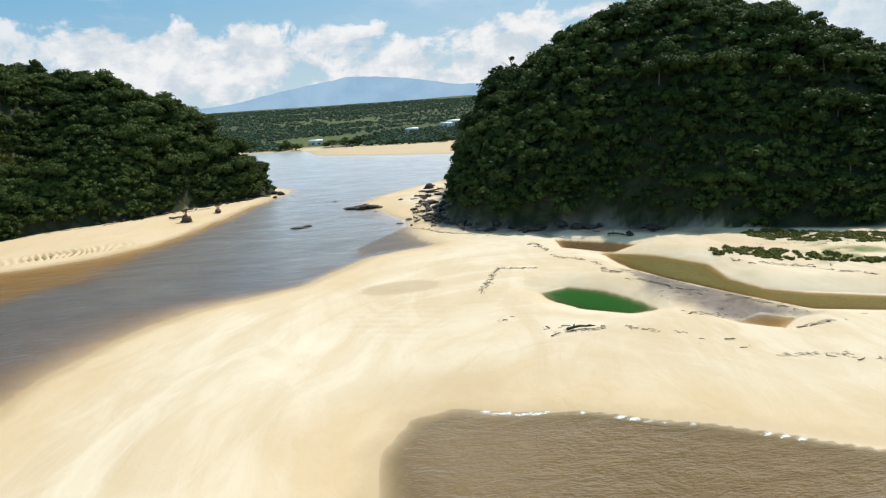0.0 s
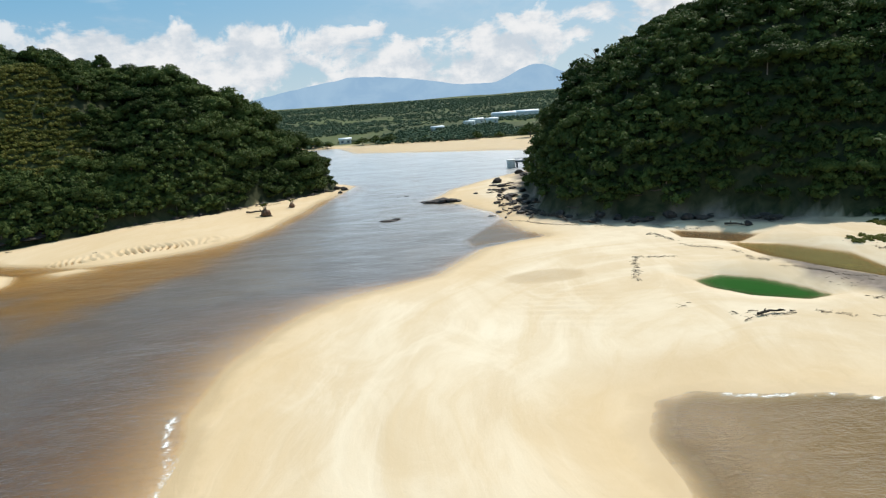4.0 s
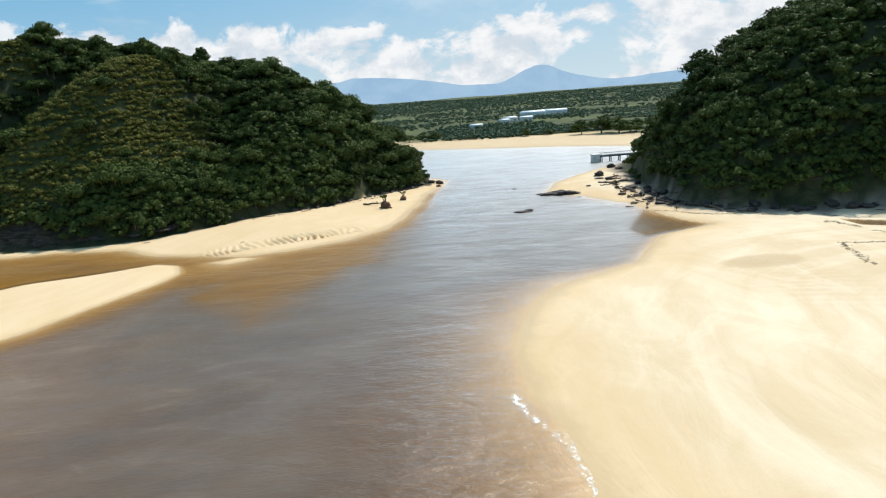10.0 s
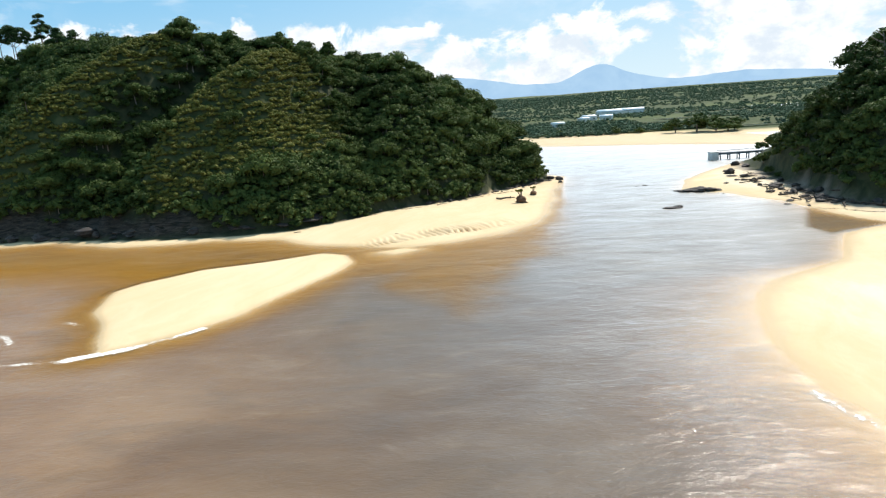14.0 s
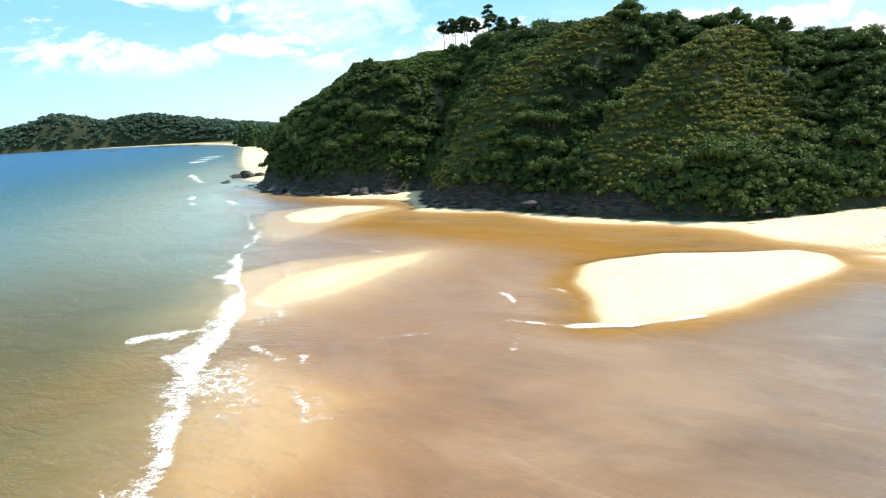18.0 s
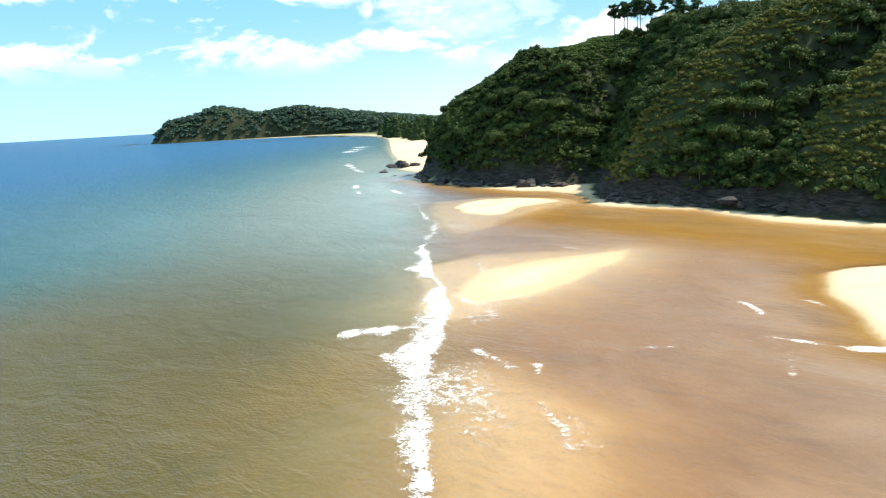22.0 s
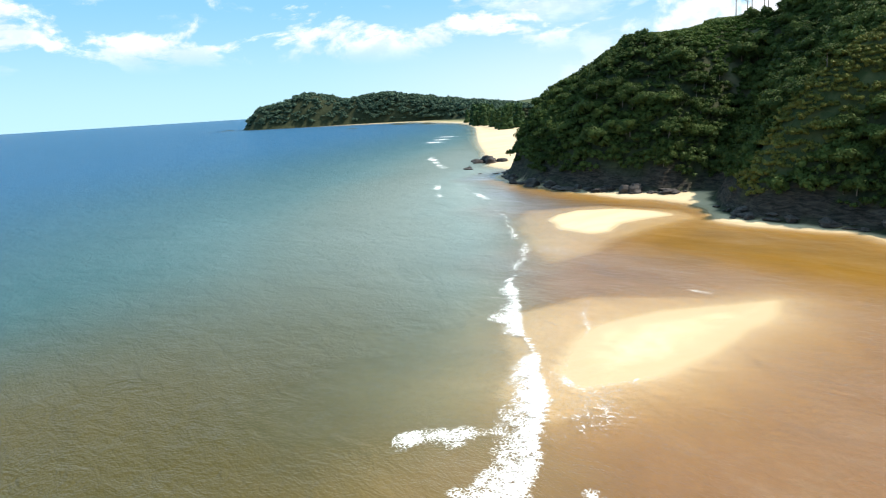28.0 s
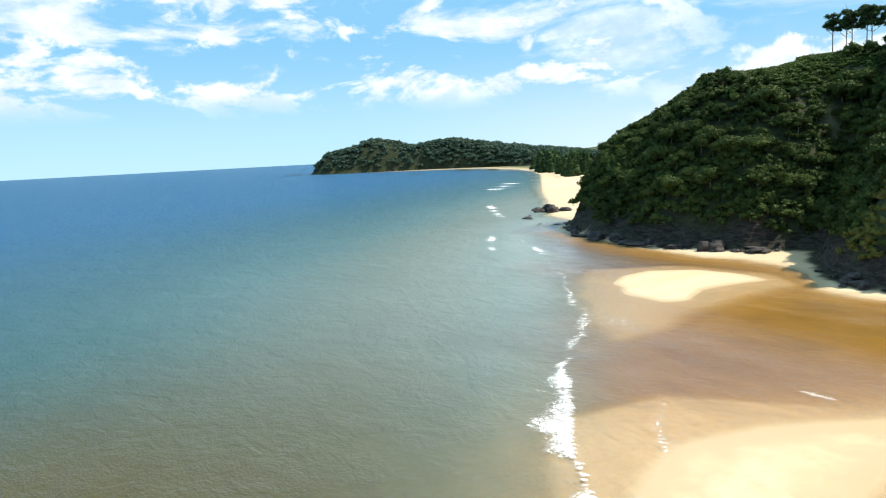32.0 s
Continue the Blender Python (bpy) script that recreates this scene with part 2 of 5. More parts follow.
    spark = w.noise(stretch, 3.6, 3.0, 0.6, 0.4)
    waves = w.math("ADD", waves, w.math("MULTIPLY", spark, w.math("MULTIPLY_ADD", tea, -0.30, 0.5)))
    still = w.ramp(algae, 0.0, 0.15)
    waves = w.math("MULTIPLY", waves, w.math("MULTIPLY_ADD", still, -0.93, 1.0))
    waves = w.math("MULTIPLY", waves, w.math("MULTIPLY_ADD", w.attr("riffle"), 2.6, 1.0))
    normal = w.bump(w.math("MULTIPLY", waves, w.math("MULTIPLY_ADD", w.attr("gold"), 0.5, w.math("MULTIPLY_ADD", w.attr("silted"), 0.45, w.math("MULTIPLY_ADD", tea, -1.38, 1.8)))), 0.6, 0.5)
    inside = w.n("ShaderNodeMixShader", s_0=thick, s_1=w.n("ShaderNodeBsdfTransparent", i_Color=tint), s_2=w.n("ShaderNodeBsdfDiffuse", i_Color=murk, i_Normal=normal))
    calm = w.n("ShaderNodeBsdfGlossy", i_Color=rgb(1, 1, 1), i_Roughness=0.15, i_Normal=normal)
    brisk = w.n("ShaderNodeBsdfGlossy", i_Color=rgb(1, 1, 1), i_Roughness=0.39, i_Normal=normal)
    gloss = w.n("ShaderNodeMixShader", s_0=w.math("MULTIPLY", w.math("MULTIPLY_ADD", tea, 0.12, 0.40), w.math("MULTIPLY_ADD", still, -0.95, 1.0)), s_1=calm, s_2=brisk)
    thin = w.ramp(depth, 0.0, 0.06, True, 0.15, 1.0)
    # cat's-paws: patches that the wind ruffles
    gusts = w.noise(w.n("ShaderNodeMapping", i_Vector=place, i_Rotation=(0, 0, radians(12)), i_Scale=(0.5, 1.0, 1.0)), 0.13, 5.0, 0.62, 1.4)
    thin = w.math("MULTIPLY", thin, w.ramp(gusts, 0.32, 0.68, True, 0.86, 1.12))
    wet = w.n("ShaderNodeMixShader", s_0=w.math("MULTIPLY", w.math("MULTIPLY", thin, w.n("ShaderNodeFresnel", i_IOR=w.math("MULTIPLY_ADD", tea, 0.10, 1.333), i_Normal=normal).outputs[0]), w.math("MULTIPLY_ADD", w.attr("gold"), -0.80, w.math("MULTIPLY_ADD", w.attr("silted"), -0.38, w.math("MULTIPLY_ADD", algae, -0.6, w.math("MULTIPLY_ADD", tea, 0.97, 0.31))))), s_1=inside, s_2=gloss)
    speck = w.noise(place, 3.0, 5.0, 0.75, 0.8)
    bent = w.vmath("ADD", place, w.vmath("SCALE", w.noise(place, 0.8, 3.0, 0.6, 0.0, 1)))
    cells = w.n("ShaderNodeTexVoronoi", feature="DISTANCE_TO_EDGE", i_Vector=bent, i_Scale=2.8).outputs[0]
    holes = w.noise(place, 0.75, 4.0, 0.65, 1.2)
    jumble = w.math("ADD", w.math("MULTIPLY", w.math("SUBTRACT", speck, 0.5), 0.8), w.math("MULTIPLY", w.math("SUBTRACT", holes, 0.5), 1.1))
    uneven = w.math("ADD", foam, jumble)
    thickest = w.ramp(uneven, 0.50, 0.64)
    lines = w.math("MULTIPLY", w.ramp(cells, 0.13, 0.03), w.ramp(uneven, 0.22, 0.5))
    froth = w.math("MULTIPLY", w.math("MAXIMUM", thickest, lines), w.ramp(foam, 0.02, 0.16))
    white = w.n("ShaderNodeBsdfDiffuse", i_Color=rgb(0.85, 0.84, 0.80))
    finish(w, w.n("ShaderNodeMixShader", s_0=froth, s_1=wet, s_2=white))
    return m


def leaf_material(name, dark, light, shine=0.05):
    m = bpy.data.materials.new(name)
    w = Net(m)
    geo = w.n("ShaderNodeNewGeometry")
    each = geo.outputs["Random Per Island"]
    whole = w.n("ShaderNodeObjectInfo").outputs["Random"]
    patch = w.math("ADD", w.math("MULTIPLY", w.noise(geo.outputs["Position"], 0.16, 3.0, 0.6), 0.5), w.math("MULTIPLY", w.noise(geo.outputs["Position"], 0.045, 2.0, 0.6), 0.5))
    value = w.math("ADD", w.math("MULTIPLY", each, 0.34), w.math("ADD", w.math("MULTIPLY", w.ramp(patch, 0.36, 0.64), 0.56), w.math("MULTIPLY", whole, 0.15)), clamp=True)
    colour = w.mix(value, rgb(*dark), rgb(*light))
    body = w.n("ShaderNodeBsdfPrincipled", i_Base_Color=colour, i_Roughness=0.55)
    body.inputs["Specular IOR Level"].default_value = shine
    glow = w.n("ShaderNodeBsdfTranslucent", i_Color=colour)
    finish(w, w.n("ShaderNodeMixShader", s_0=0.14, s_1=body, s_2=glow))
    return m


def plain_material(name, a, b, scale, rough=0.85, relief=0.4, metal=0.0):
    m = bpy.data.materials.new(name)
    w = Net(m)
    place = w.n("ShaderNodeTexCoord").outputs["Object"]
    whole = w.n("ShaderNodeObjectInfo").outputs["Random"]
    coarse = w.noise(place, scale, 5.0, 0.6, 0.5)
    grain = w.noise(place, scale * 9, 4.0, 0.6)
    value = w.math("ADD", w.ramp(coarse, 0.3, 0.7), w.math("MULTIPLY", w.math("SUBTRACT", w.math("ADD", whole, grain), 1.0), 0.5), clamp=True)
    body = w.n("ShaderNodeBsdfPrincipled", i_Base_Color=w.mix(value, rgb(*a), rgb(*b)), i_Roughness=rough, i_Metallic=metal, i_Normal=w.bump(w.math("ADD", coarse, w.math("MULTIPLY", grain, 0.3)), relief, 0.1))
    finish(w, body)
    return m


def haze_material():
    m = bpy.data.materials.new("far_hills_painted_haze")
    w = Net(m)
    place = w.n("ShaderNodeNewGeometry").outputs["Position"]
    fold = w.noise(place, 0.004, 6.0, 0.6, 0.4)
    # aerial haze painted as a self-lit blue, though the hills are no lamp
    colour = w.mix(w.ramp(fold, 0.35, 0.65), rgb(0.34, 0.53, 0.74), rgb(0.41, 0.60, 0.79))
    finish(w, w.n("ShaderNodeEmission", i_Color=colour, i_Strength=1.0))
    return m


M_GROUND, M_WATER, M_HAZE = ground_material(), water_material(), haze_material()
M_LEAF = leaf_material("broad_leaves", (0.014, 0.028, 0.008), (0.090, 0.120, 0.032))
M_FERN = leaf_material("fern_leaves", (0.064, 0.074, 0.017), (0.18, 0.168, 0.041))
M_SCRUB = leaf_material("scrub_leaves", (0.030, 0.060, 0.012), (0.11, 0.14, 0.034))
# groves of the plain: distance haze mixed into the leaf colour
M_PLAIN_HAZED = leaf_material("plain_leaves_hazed", (0.050, 0.086, 0.052), (0.090, 0.132, 0.078))
M_NEEDLE = leaf_material("needle_leaves", (0.020, 0.042, 0.014), (0.055, 0.085, 0.030))
# far headland leaves, bluer and lighter to paint in the haze
M_HEADLAND_HAZED = leaf_material("headland_leaves_hazed", (0.034, 0.060, 0.044), (0.085, 0.125, 0.078))
M_BARK = plain_material("bark", (0.10, 0.075, 0.055), (0.24, 0.19, 0.15), 1.5)
M_ROCK = plain_material("dark_rock", (0.014, 0.011, 0.010), (0.075, 0.056, 0.047), 0.9, 0.8, 0.8)
M_WOOD = plain_material("drift_wood", (0.032, 0.023, 0.016), (0.115, 0.083, 0.058), 2.0)
M_CONCRETE = plain_material("pale_concrete", (0.55, 0.54, 0.50), (0.78, 0.77, 0.74), 1.0)
M_STEEL = plain_material("weathered_steel", (0.06, 0.075, 0.09), (0.14, 0.16, 0.17), 1.0, 0.6)
M_ROOF = plain_material("white_sheet_roof", (0.66, 0.68, 0.70), (0.82, 0.83, 0.84), 0.4, 0.5)


# ---- plan ----
EAST_BANK = [(-40, 26), (-47, 34), (-48, 42), (-49.5, 50), (-50, 58), (-48.8, 66), (-48.3, 73), (-47, 80), (-44.5, 86), (-40, 92), (-33, 97), (-26, 101.5),
             (-21, 111), (-17, 119), (-11, 122.5), (-5, 125), (-8, 131), (-10, 139), (-12, 156), (-16.5, 171), (-25, 181), (-18, 202), (-7, 219), (4, 232),
             (17, 246), (60, 285), (140, 300), (420, 250), (700, 60), (420, -60), (120, 10), (60, 28), (24.4, 41), (19.2, 44.1), (13.9, 46.9), (8, 49.7), (4.7, 51.5), (0, 53), (-5, 54.5), (-9.5, 52.5), (-12, 46), (-12, 40), (-13, 33), (-24, 24)]
WEST_BANK = [(-49, 230), (-51.5, 216), (-55, 200), (-59, 176), (-62, 158), (-66, 147), (-73, 138), (-83, 132), (-92, 129.5), (-102, 133), (-113, 138), (-122, 146), (-136, 149),
             (-146, 147.8), (-157, 148.5), (-168, 154), (-177, 158.6), (-186, 157.4), (-198, 156.6), (-205, 159), (-214, 171), (-222, 177.5), (-232, 181), (-242, 178), (-262, 182), (-292, 191), (-309, 199), (-321, 209), (-328, 226), (-352, 236),
             (-410, 290), (-470, 342), (-600, 462), (-694, 550), (-892, 706), (-900, 900), (-500, 700), (-380, 420), (-290, 330), (-180, 300), (-90, 275), (-58, 245)]
PLAIN = [(-5000, 5000), (-1600, 1100), (-1405, 690), (-1385, 640), (-1330, 668), (-1255, 715), (-1083, 787), (-892, 706), (-700, 690), (-400, 560), (-200, 470), (-69, 447), (5, 430), (60, 385), (140, 345), (420, 240), (5000, -200), (5000, 5000)]
FLATS = [(-75, 445), (-60, 390), (-25, 362), (15, 335), (48, 300), (75, 330), (60, 400), (0, 440)]
BAR_A = [(-138, 107), (-136, 112), (-128, 120), (-115, 125), (-108, 128.5), (-103, 126), (-100.5, 119), (-102, 112), (-107, 101), (-112, 90), (-117, 83), (-124, 77.5), (-128, 87), (-134, 96)]
BAR_SMALL = [(-97, 126), (-92.5, 128.3), (-89.6, 126.6), (-94, 123.9)]
BAR_B = [(-178.5, 77), (-180.5, 86), (-178.5, 95), (-174, 102), (-168.8, 109), (-167, 101), (-166.6, 88), (-167.5, 76), (-170, 70), (-175, 71)]
BAR_C = [(-236, 141), (-240, 149), (-240, 156), (-233, 163), (-224, 164), (-217, 161), (-218, 153), (-220, 146), (-217, 137), (-219, 133), (-227, 134)]
GOLD = [(-320, 190), (-245, 160), (-205, 128), (-165, 118), (-138, 108), (-104, 108), (-66, 130), (-58, 170), (-110, 165), (-200, 178), (-300, 210)]
SHELF = [(-62, 155), (-66, 128), (-71, 107), (-77, 93), (-82, 88.5), (-89, 94), (-97, 107), (-104, 111), (-101, 121), (-86, 131)]
NOTCH = [(-10.5, 146), (-20, 126), (-19, 119), (-15.7, 121), (-5.7, 124.5), (-4.3, 133), (-7, 143)]
POOL = [(8, 87.5), (12, 89.5), (16, 86.5), (19, 81.5), (20.5, 76.5), (17, 75.8), (12, 79), (9, 83)]
LONG_POOL = [(22, 108), (28.6, 104.5), (34.5, 96), (34, 87), (36, 82), (40, 79), (47, 75), (60, 67), (58, 63), (44.5, 69.5), (37.3, 72.3), (32.3, 79.5), (27, 88.8), (23.5, 96)]
SKIRT_C = [(-250, 150), (-232, 128), (-217, 115), (-208.5, 111), (-208, 118), (-213, 131), (-211, 160), (-222, 167), (-241, 164)]
SKIRT_B = [(-192, 82), (-190, 95), (-182, 101), (-167, 111), (-165.5, 104), (-164.5, 88), (-165, 74), (-168, 62), (-176, 63)]
SHOAL = [(-154, 50), (-146, 49), (-139, 47), (-136, 38), (-137, 28), (-142, 30), (-150, 38)]
DARK_POOL = [(17, 121), (24, 117), (29, 112), (24, 108), (17, 114)]
BROWN_POOL = [(27, 70), (31, 72.5), (34, 70), (31, 67)]
SILT = [(21, 92), (27, 87), (32, 77), (36, 69), (24, 71), (21.5, 79)]
HILL_W = [(-54, 226), (-60, 213), (-70, 202), (-84, 184), (-97, 176), (-111, 164), (-121, 156), (-141, 154.5), (-156, 156), (-174, 162), (-199, 164), (-210, 172), (-217, 182), (-224, 196), (-229, 196), (-236, 188), (-250, 187),
          (-262, 186), (-292, 194), (-312, 206), (-324, 224), (-326, 250), (-310, 300), (-250, 320), (-180, 292), (-110, 268), (-66, 250)]
RIDGE_W = [(-310, 238, 31), (-280, 247, 42.5), (-252, 255, 48.3), (-222, 250, 48.6), (-190, 240, 46.5), (-160, 232, 45.5), (-138, 226, 43), (-118, 221, 38), (-95, 226, 30), (-76, 228, 20.5), (-62, 228, 8)]
HILL_E = [(8, 226), (3, 200), (0.3, 168), (-2, 150), (4, 136), (16, 128), (30, 124), (38, 119), (53, 112), (69, 107), (100, 92), (150, 80), (200, 100), (200, 200), (130, 260), (60, 280), (16, 246)]
RIDGE_E = [(8, 190, 12), (20, 176, 26.5), (34, 172, 35.5), (50, 168, 39.5), (62, 166, 39.5), (76, 162, 35.5), (90, 158, 28.5), (112, 150, 19), (150, 140, 9)]
FOLDS = [([(-140, 206), (-152, 190), (-161, 176), (-169, 162)], 7.5, -27.0), ([(-232, 232), (-224, 190)], 7.5, -24.0), ([(-160, 206), (-180, 186), (-202, 171)], 6.5, 15.0),
         ([(-127, 197), (-136, 181), (-150, 172), (-161, 165)], 8.0, 12.0), ([(-112, 214), (-107, 176)], 6.5, -16.0), ([(-268, 236), (-262, 186)], 9.0, 6.0)]
SURF = [(-20000, 14000), (-3000, 2200), (-1600, 660), (-1340, 600), (-1260, 690), (-1100, 760), (-900, 690), (-700, 535), (-560, 410), (-420, 275), (-330, 196), (-252, 142), (-238, 131), (-221, 117), (-209, 102), (-198, 90), (-187, 80), (-179, 72), (-172, 64), (-166, 56), (-160, 48), (-153, 40), (-146, 32), (-136, 20), (-118, -10), (-60, -120), (400, -400), (3000, -900)]


TABLES = {}


def noise2(x, y, scale, seed=0, octaves=4):
    """Smooth value noise between -1 and 1, for arrays."""
    if seed not in TABLES:
        TABLES[seed] = np.random.RandomState(seed + 11).rand(256, 256) * 2 - 1
    table = TABLES[seed]
    total, gain, sums = np.zeros_like(x, dtype=float), 1.0, 0.0
    for k in range(octaves):
        u, v = x * scale * 2**k + 37.3 * k + 1000, y * scale * 2**k + 91.7 * k + 1000
        i, j = np.floor(u).astype(int), np.floor(v).astype(int)
        a, b = u - i, v - j
        a, b = a * a * (3 - 2 * a), b * b * (3 - 2 * b)
        i0, i1, j0, j1 = i % 256, (i + 1) % 256, j % 256, (j + 1) % 256
        total += gain * ((table[i0, j0] * (1 - a) + table[i1, j0] * a) * (1 - b) + (table[i0, j1] * (1 - a) + table[i1, j1] * a) * b)
        sums += gain
        gain *= 0.5
    return total / sums * 1.4


def inside_distance(x, y, outline):
    """Metres to the outline: positive within, negative outside."""
    pts = np.array(outline, float)
    best, odd = np.full(x.shape, 1e12), np.zeros(x.shape, bool)
    for (ax, ay), (bx, by) in zip(pts, np.roll(pts, -1, 0)):
        dx, dy = bx - ax, by - ay
        u = np.clip(((x - ax) * dx + (y - ay) * dy) / (dx * dx + dy * dy), 0, 1)
        best = np.minimum(best, (x - ax - u * dx) ** 2 + (y - ay - u * dy) ** 2)
        cross = (ay > y) != (by > y)
        with np.errstate(divide="ignore", invalid="ignore"):
            odd ^= cross & (x < (bx - ax) * (y - ay) / (by - ay if by != ay else 1e-9) + ax)
    return np.sqrt(best) * np.where(odd, 1, -1)


def line_distance(x, y, line):
    """Metres to a line of points, and the value (third number) at the nearest place."""
    best, value, side = np.full(x.shape, 1e12), np.zeros(x.shape), np.zeros(x.shape)
    for a, b in zip(line, line[1:]):
        dx, dy = b[0] - a[0], b[1] - a[1]
        u = np.clip(((x - a[0]) * dx + (y - a[1]) * dy) / (dx * dx + dy * dy), 0, 1)
        d = (x - a[0] - u * dx) ** 2 + (y - a[1] - u * dy) ** 2
        near = d < best
        best = np.where(near, d, best)
        side = np.where(near, np.sign(dx * (y - a[1]) - dy * (x - a[0])), side)
        if len(a) > 2:
            value = np.where(near, a[2] + u * (b[2] - a[2]), value)
    return np.sqrt(best), value, side


def hill(x, y, outline, ridge, seed):
    """Height of a hill that rises from its outline to its ridge."""
    wob = 5.0 * noise2(x, y, 0.02, seed, 3)
    rim = inside_distance(x + wob * 0.4, y - wob * 0.4, outline)
    far, top, _ = line_distance(x + wob, y + wob, ridge)
    u = np.clip(rim, 0, None) / (np.clip(rim, 0, None) + far + 1e-6)
    rise = 1 - (1 - u) ** (2.5 if seed == 21 else 3.2)
    gully = noise2(x, y * 0.35, 0.035, seed + 5, 3)
    if seed == 21:
        for line, wide, tall in FOLDS:
            top = top + tall * np.exp(-(line_distance(x, y, line)[0] / wide) ** 2) * np.clip(2.0 * (1 - u) - 0.15, 0, 1)
    return np.where(rim > 0, top * rise * (1 + 0.16 * gully * (1 - u) * np.minimum(u * 5, 1)), 0.0), rim


def soft_max(a, b, k):
    h = np.clip(0.5 + 0.5 * (a - b) / k, 0, 1)
    return b + (a - b) * h + k * h * (1 - h)


def bank(d, low, high, cap, deep):
    """Beach section by the distance within (+) or outside (-) the water's edge."""
    return np.where(d > 0, cap * (1 - np.exp(-d * high / cap)), -deep * (1 - np.exp(d * low / deep)))


def step(a, lo, hi):
    u = np.clip((a - lo) / (hi - lo), 0, 1)
    return u * u * (3 - 2 * u)


def cliff_mask(x, y):
    """The bare rocky foot of the west hill, along the bay."""
    return step(x, -120, -150) * step(y, 235, 215)


def scree_mask(x, y):
    """The bare earthy foot of the east hill."""
    return step(x, 52, 36) * step(y, 190, 168)


def terrain(x, y):
    wob = 1.3 * noise2(x, y, 0.06, 1, 3)
    near = ((x > -420) & (x < 220) & (y < 330)) * (1 - np.exp(-(((x + 10) / 12) ** 2 + ((y - 127) / 12) ** 2)))
    ex, ey = x + wob * near, y + wob * near * 0.7
    inlet = np.where((y < 62) & (x > -22), 0.11 + 0.27 * step(x, -4, 14), 0.15) + 0.5 * np.exp(-(((x + 11) / 9) ** 2 + ((y - 129) / 9) ** 2))
    river_side = step(ex, -25, -40) * step(ey, 112, 95)
    east = bank(inside_distance(ex, ey, EAST_BANK), inlet * (1 - river_side) + 0.055 * river_side, 0.055, 1.5, 3.2)
    west = bank(inside_distance(ex, ey, WEST_BANK), 0.14, 0.07, 1.6, 3.0)
    plain = bank(inside_distance(x, y, PLAIN), 0.02, 0.03, 1.8, 2.5)
    flats = bank(inside_distance(x, y, FLATS), 0.02, 0.01, 0.16, 2.0)
    bar_a = bank(inside_distance(ex, ey, BAR_A), 0.30, 0.14, 0.6, 3.0)
    small = bank(inside_distance(x, y, BAR_SMALL), 0.1, 0.35, 0.3, 3.0)
    bar_b = bank(inside_distance(ex, ey, BAR_B), 0.035, 0.028, 0.22, 3.0)
    bar_c = bank(inside_distance(ex, ey, BAR_C), 0.12, 0.12, 0.40, 3.0)
    z = soft_max(east, west, 0.3)
    for other in (plain, flats, bar_a, small, bar_b, bar_c):
        z = soft_max(z, other, 0.12)
    sunk = -0.8 - 0.6 * step(y, 122, 92)
    shelf = np.where(inside_distance(x, y, SHELF) > 0, sunk, sunk + 0.35 * inside_distance(x, y, SHELF))
    z = np.maximum(z, np.maximum(shelf, -3.0))
    # drowned skirts of the bars, and a shoal in the mouth
    for drowned, top, fall in ((SKIRT_C, -0.14, 0.10), (SKIRT_B, -0.10, 0.12), (SHOAL, -0.15, 0.05)):
        d = inside_distance(ex, ey, drowned)
        z = np.maximum(z, np.where(d > 0, top + 0.08 * (1 - np.exp(-d * 0.15)), top + fall * d))
    z = z + 0.10 * noise2(x, y, 0.05, 3, 3) * near * step(z, 0.02, 0.5)
    # troughs with standing water on the west beach, low ripples on the east bank
    rip = np.exp(-(((x + 86) / 14) ** 4 + ((y - 141.2 - (x + 86) * 0.5) / 3.4) ** 4)) * (0.75 + 0.5 * noise2(x, y, 0.16, 49, 2))
    z = z - rip * (0.40 + 0.44 * np.sin((x * 0.95 + y * 0.5 + noise2(x, y, 0.2, 8, 2) * 1.3) * 4.2))
    rip = np.exp(-(((x + 11) / 6) ** 2 + ((y - 80) / 9) ** 2))
    z = z + rip * 0.10 * np.sin((y * 0.97 + x * 0.25 + noise2(x, y, 0.1, 9, 2)) * 3.4)
    # hollows on the east bank
    for hollow, depth, lip in ((POOL, 2.2, 4.0), (LONG_POOL, 1.6, 4.0), (DARK_POOL, 1.6, 4.0), (BROWN_POOL, 0.6, 3.0)):
        d = inside_distance(x + wob * 0.3, y + wob * 0.3, hollow)
        target = np.where(d > 0, -depth * (1 - np.exp(-d * 0.45)), 0.45 * (1 - np.exp(d * 0.35)))
        blend = np.clip((d + lip) / lip, 0, 1)
        z = z * (1 - blend) + np.minimum(z, target) * blend
    hw, rim_w = hill(x, y, HILL_W, RIDGE_W, 21)
    hw = np.maximum(hw, cliff_mask(x, y) * (4.6 + 3.5 * noise2(x, y, 0.09, 45, 3)) * step(rim_w + 0.8 * noise2(x, y, 0.25, 46, 2), 0.0, 3.4))
    he, rim_e = hill(x, y, HILL_E, RIDGE_E, 43)
    he = np.maximum(he, scree_mask(x, y) * (1.8 + 1.6 * noise2(x, y, 0.11, 47, 3)) * step(rim_e + 0.8 * noise2(x, y, 0.25, 48, 2), -0.5, 2.4))
    z = z + hw + he
    far = np.hypot(x, y)
    inland = np.clip(inside_distance(x, y, PLAIN) / 500, 0, 1) * (y > 0)
    z = z + inland * np.clip(far - 900, 0, None) * 0.0085 * (1 + 0.25 * noise2(x, y, 0.0012, 6, 3)) + inland * 3.0 * noise2(x, y, 0.004, 7, 3)
    return z, rim_w, rim_e


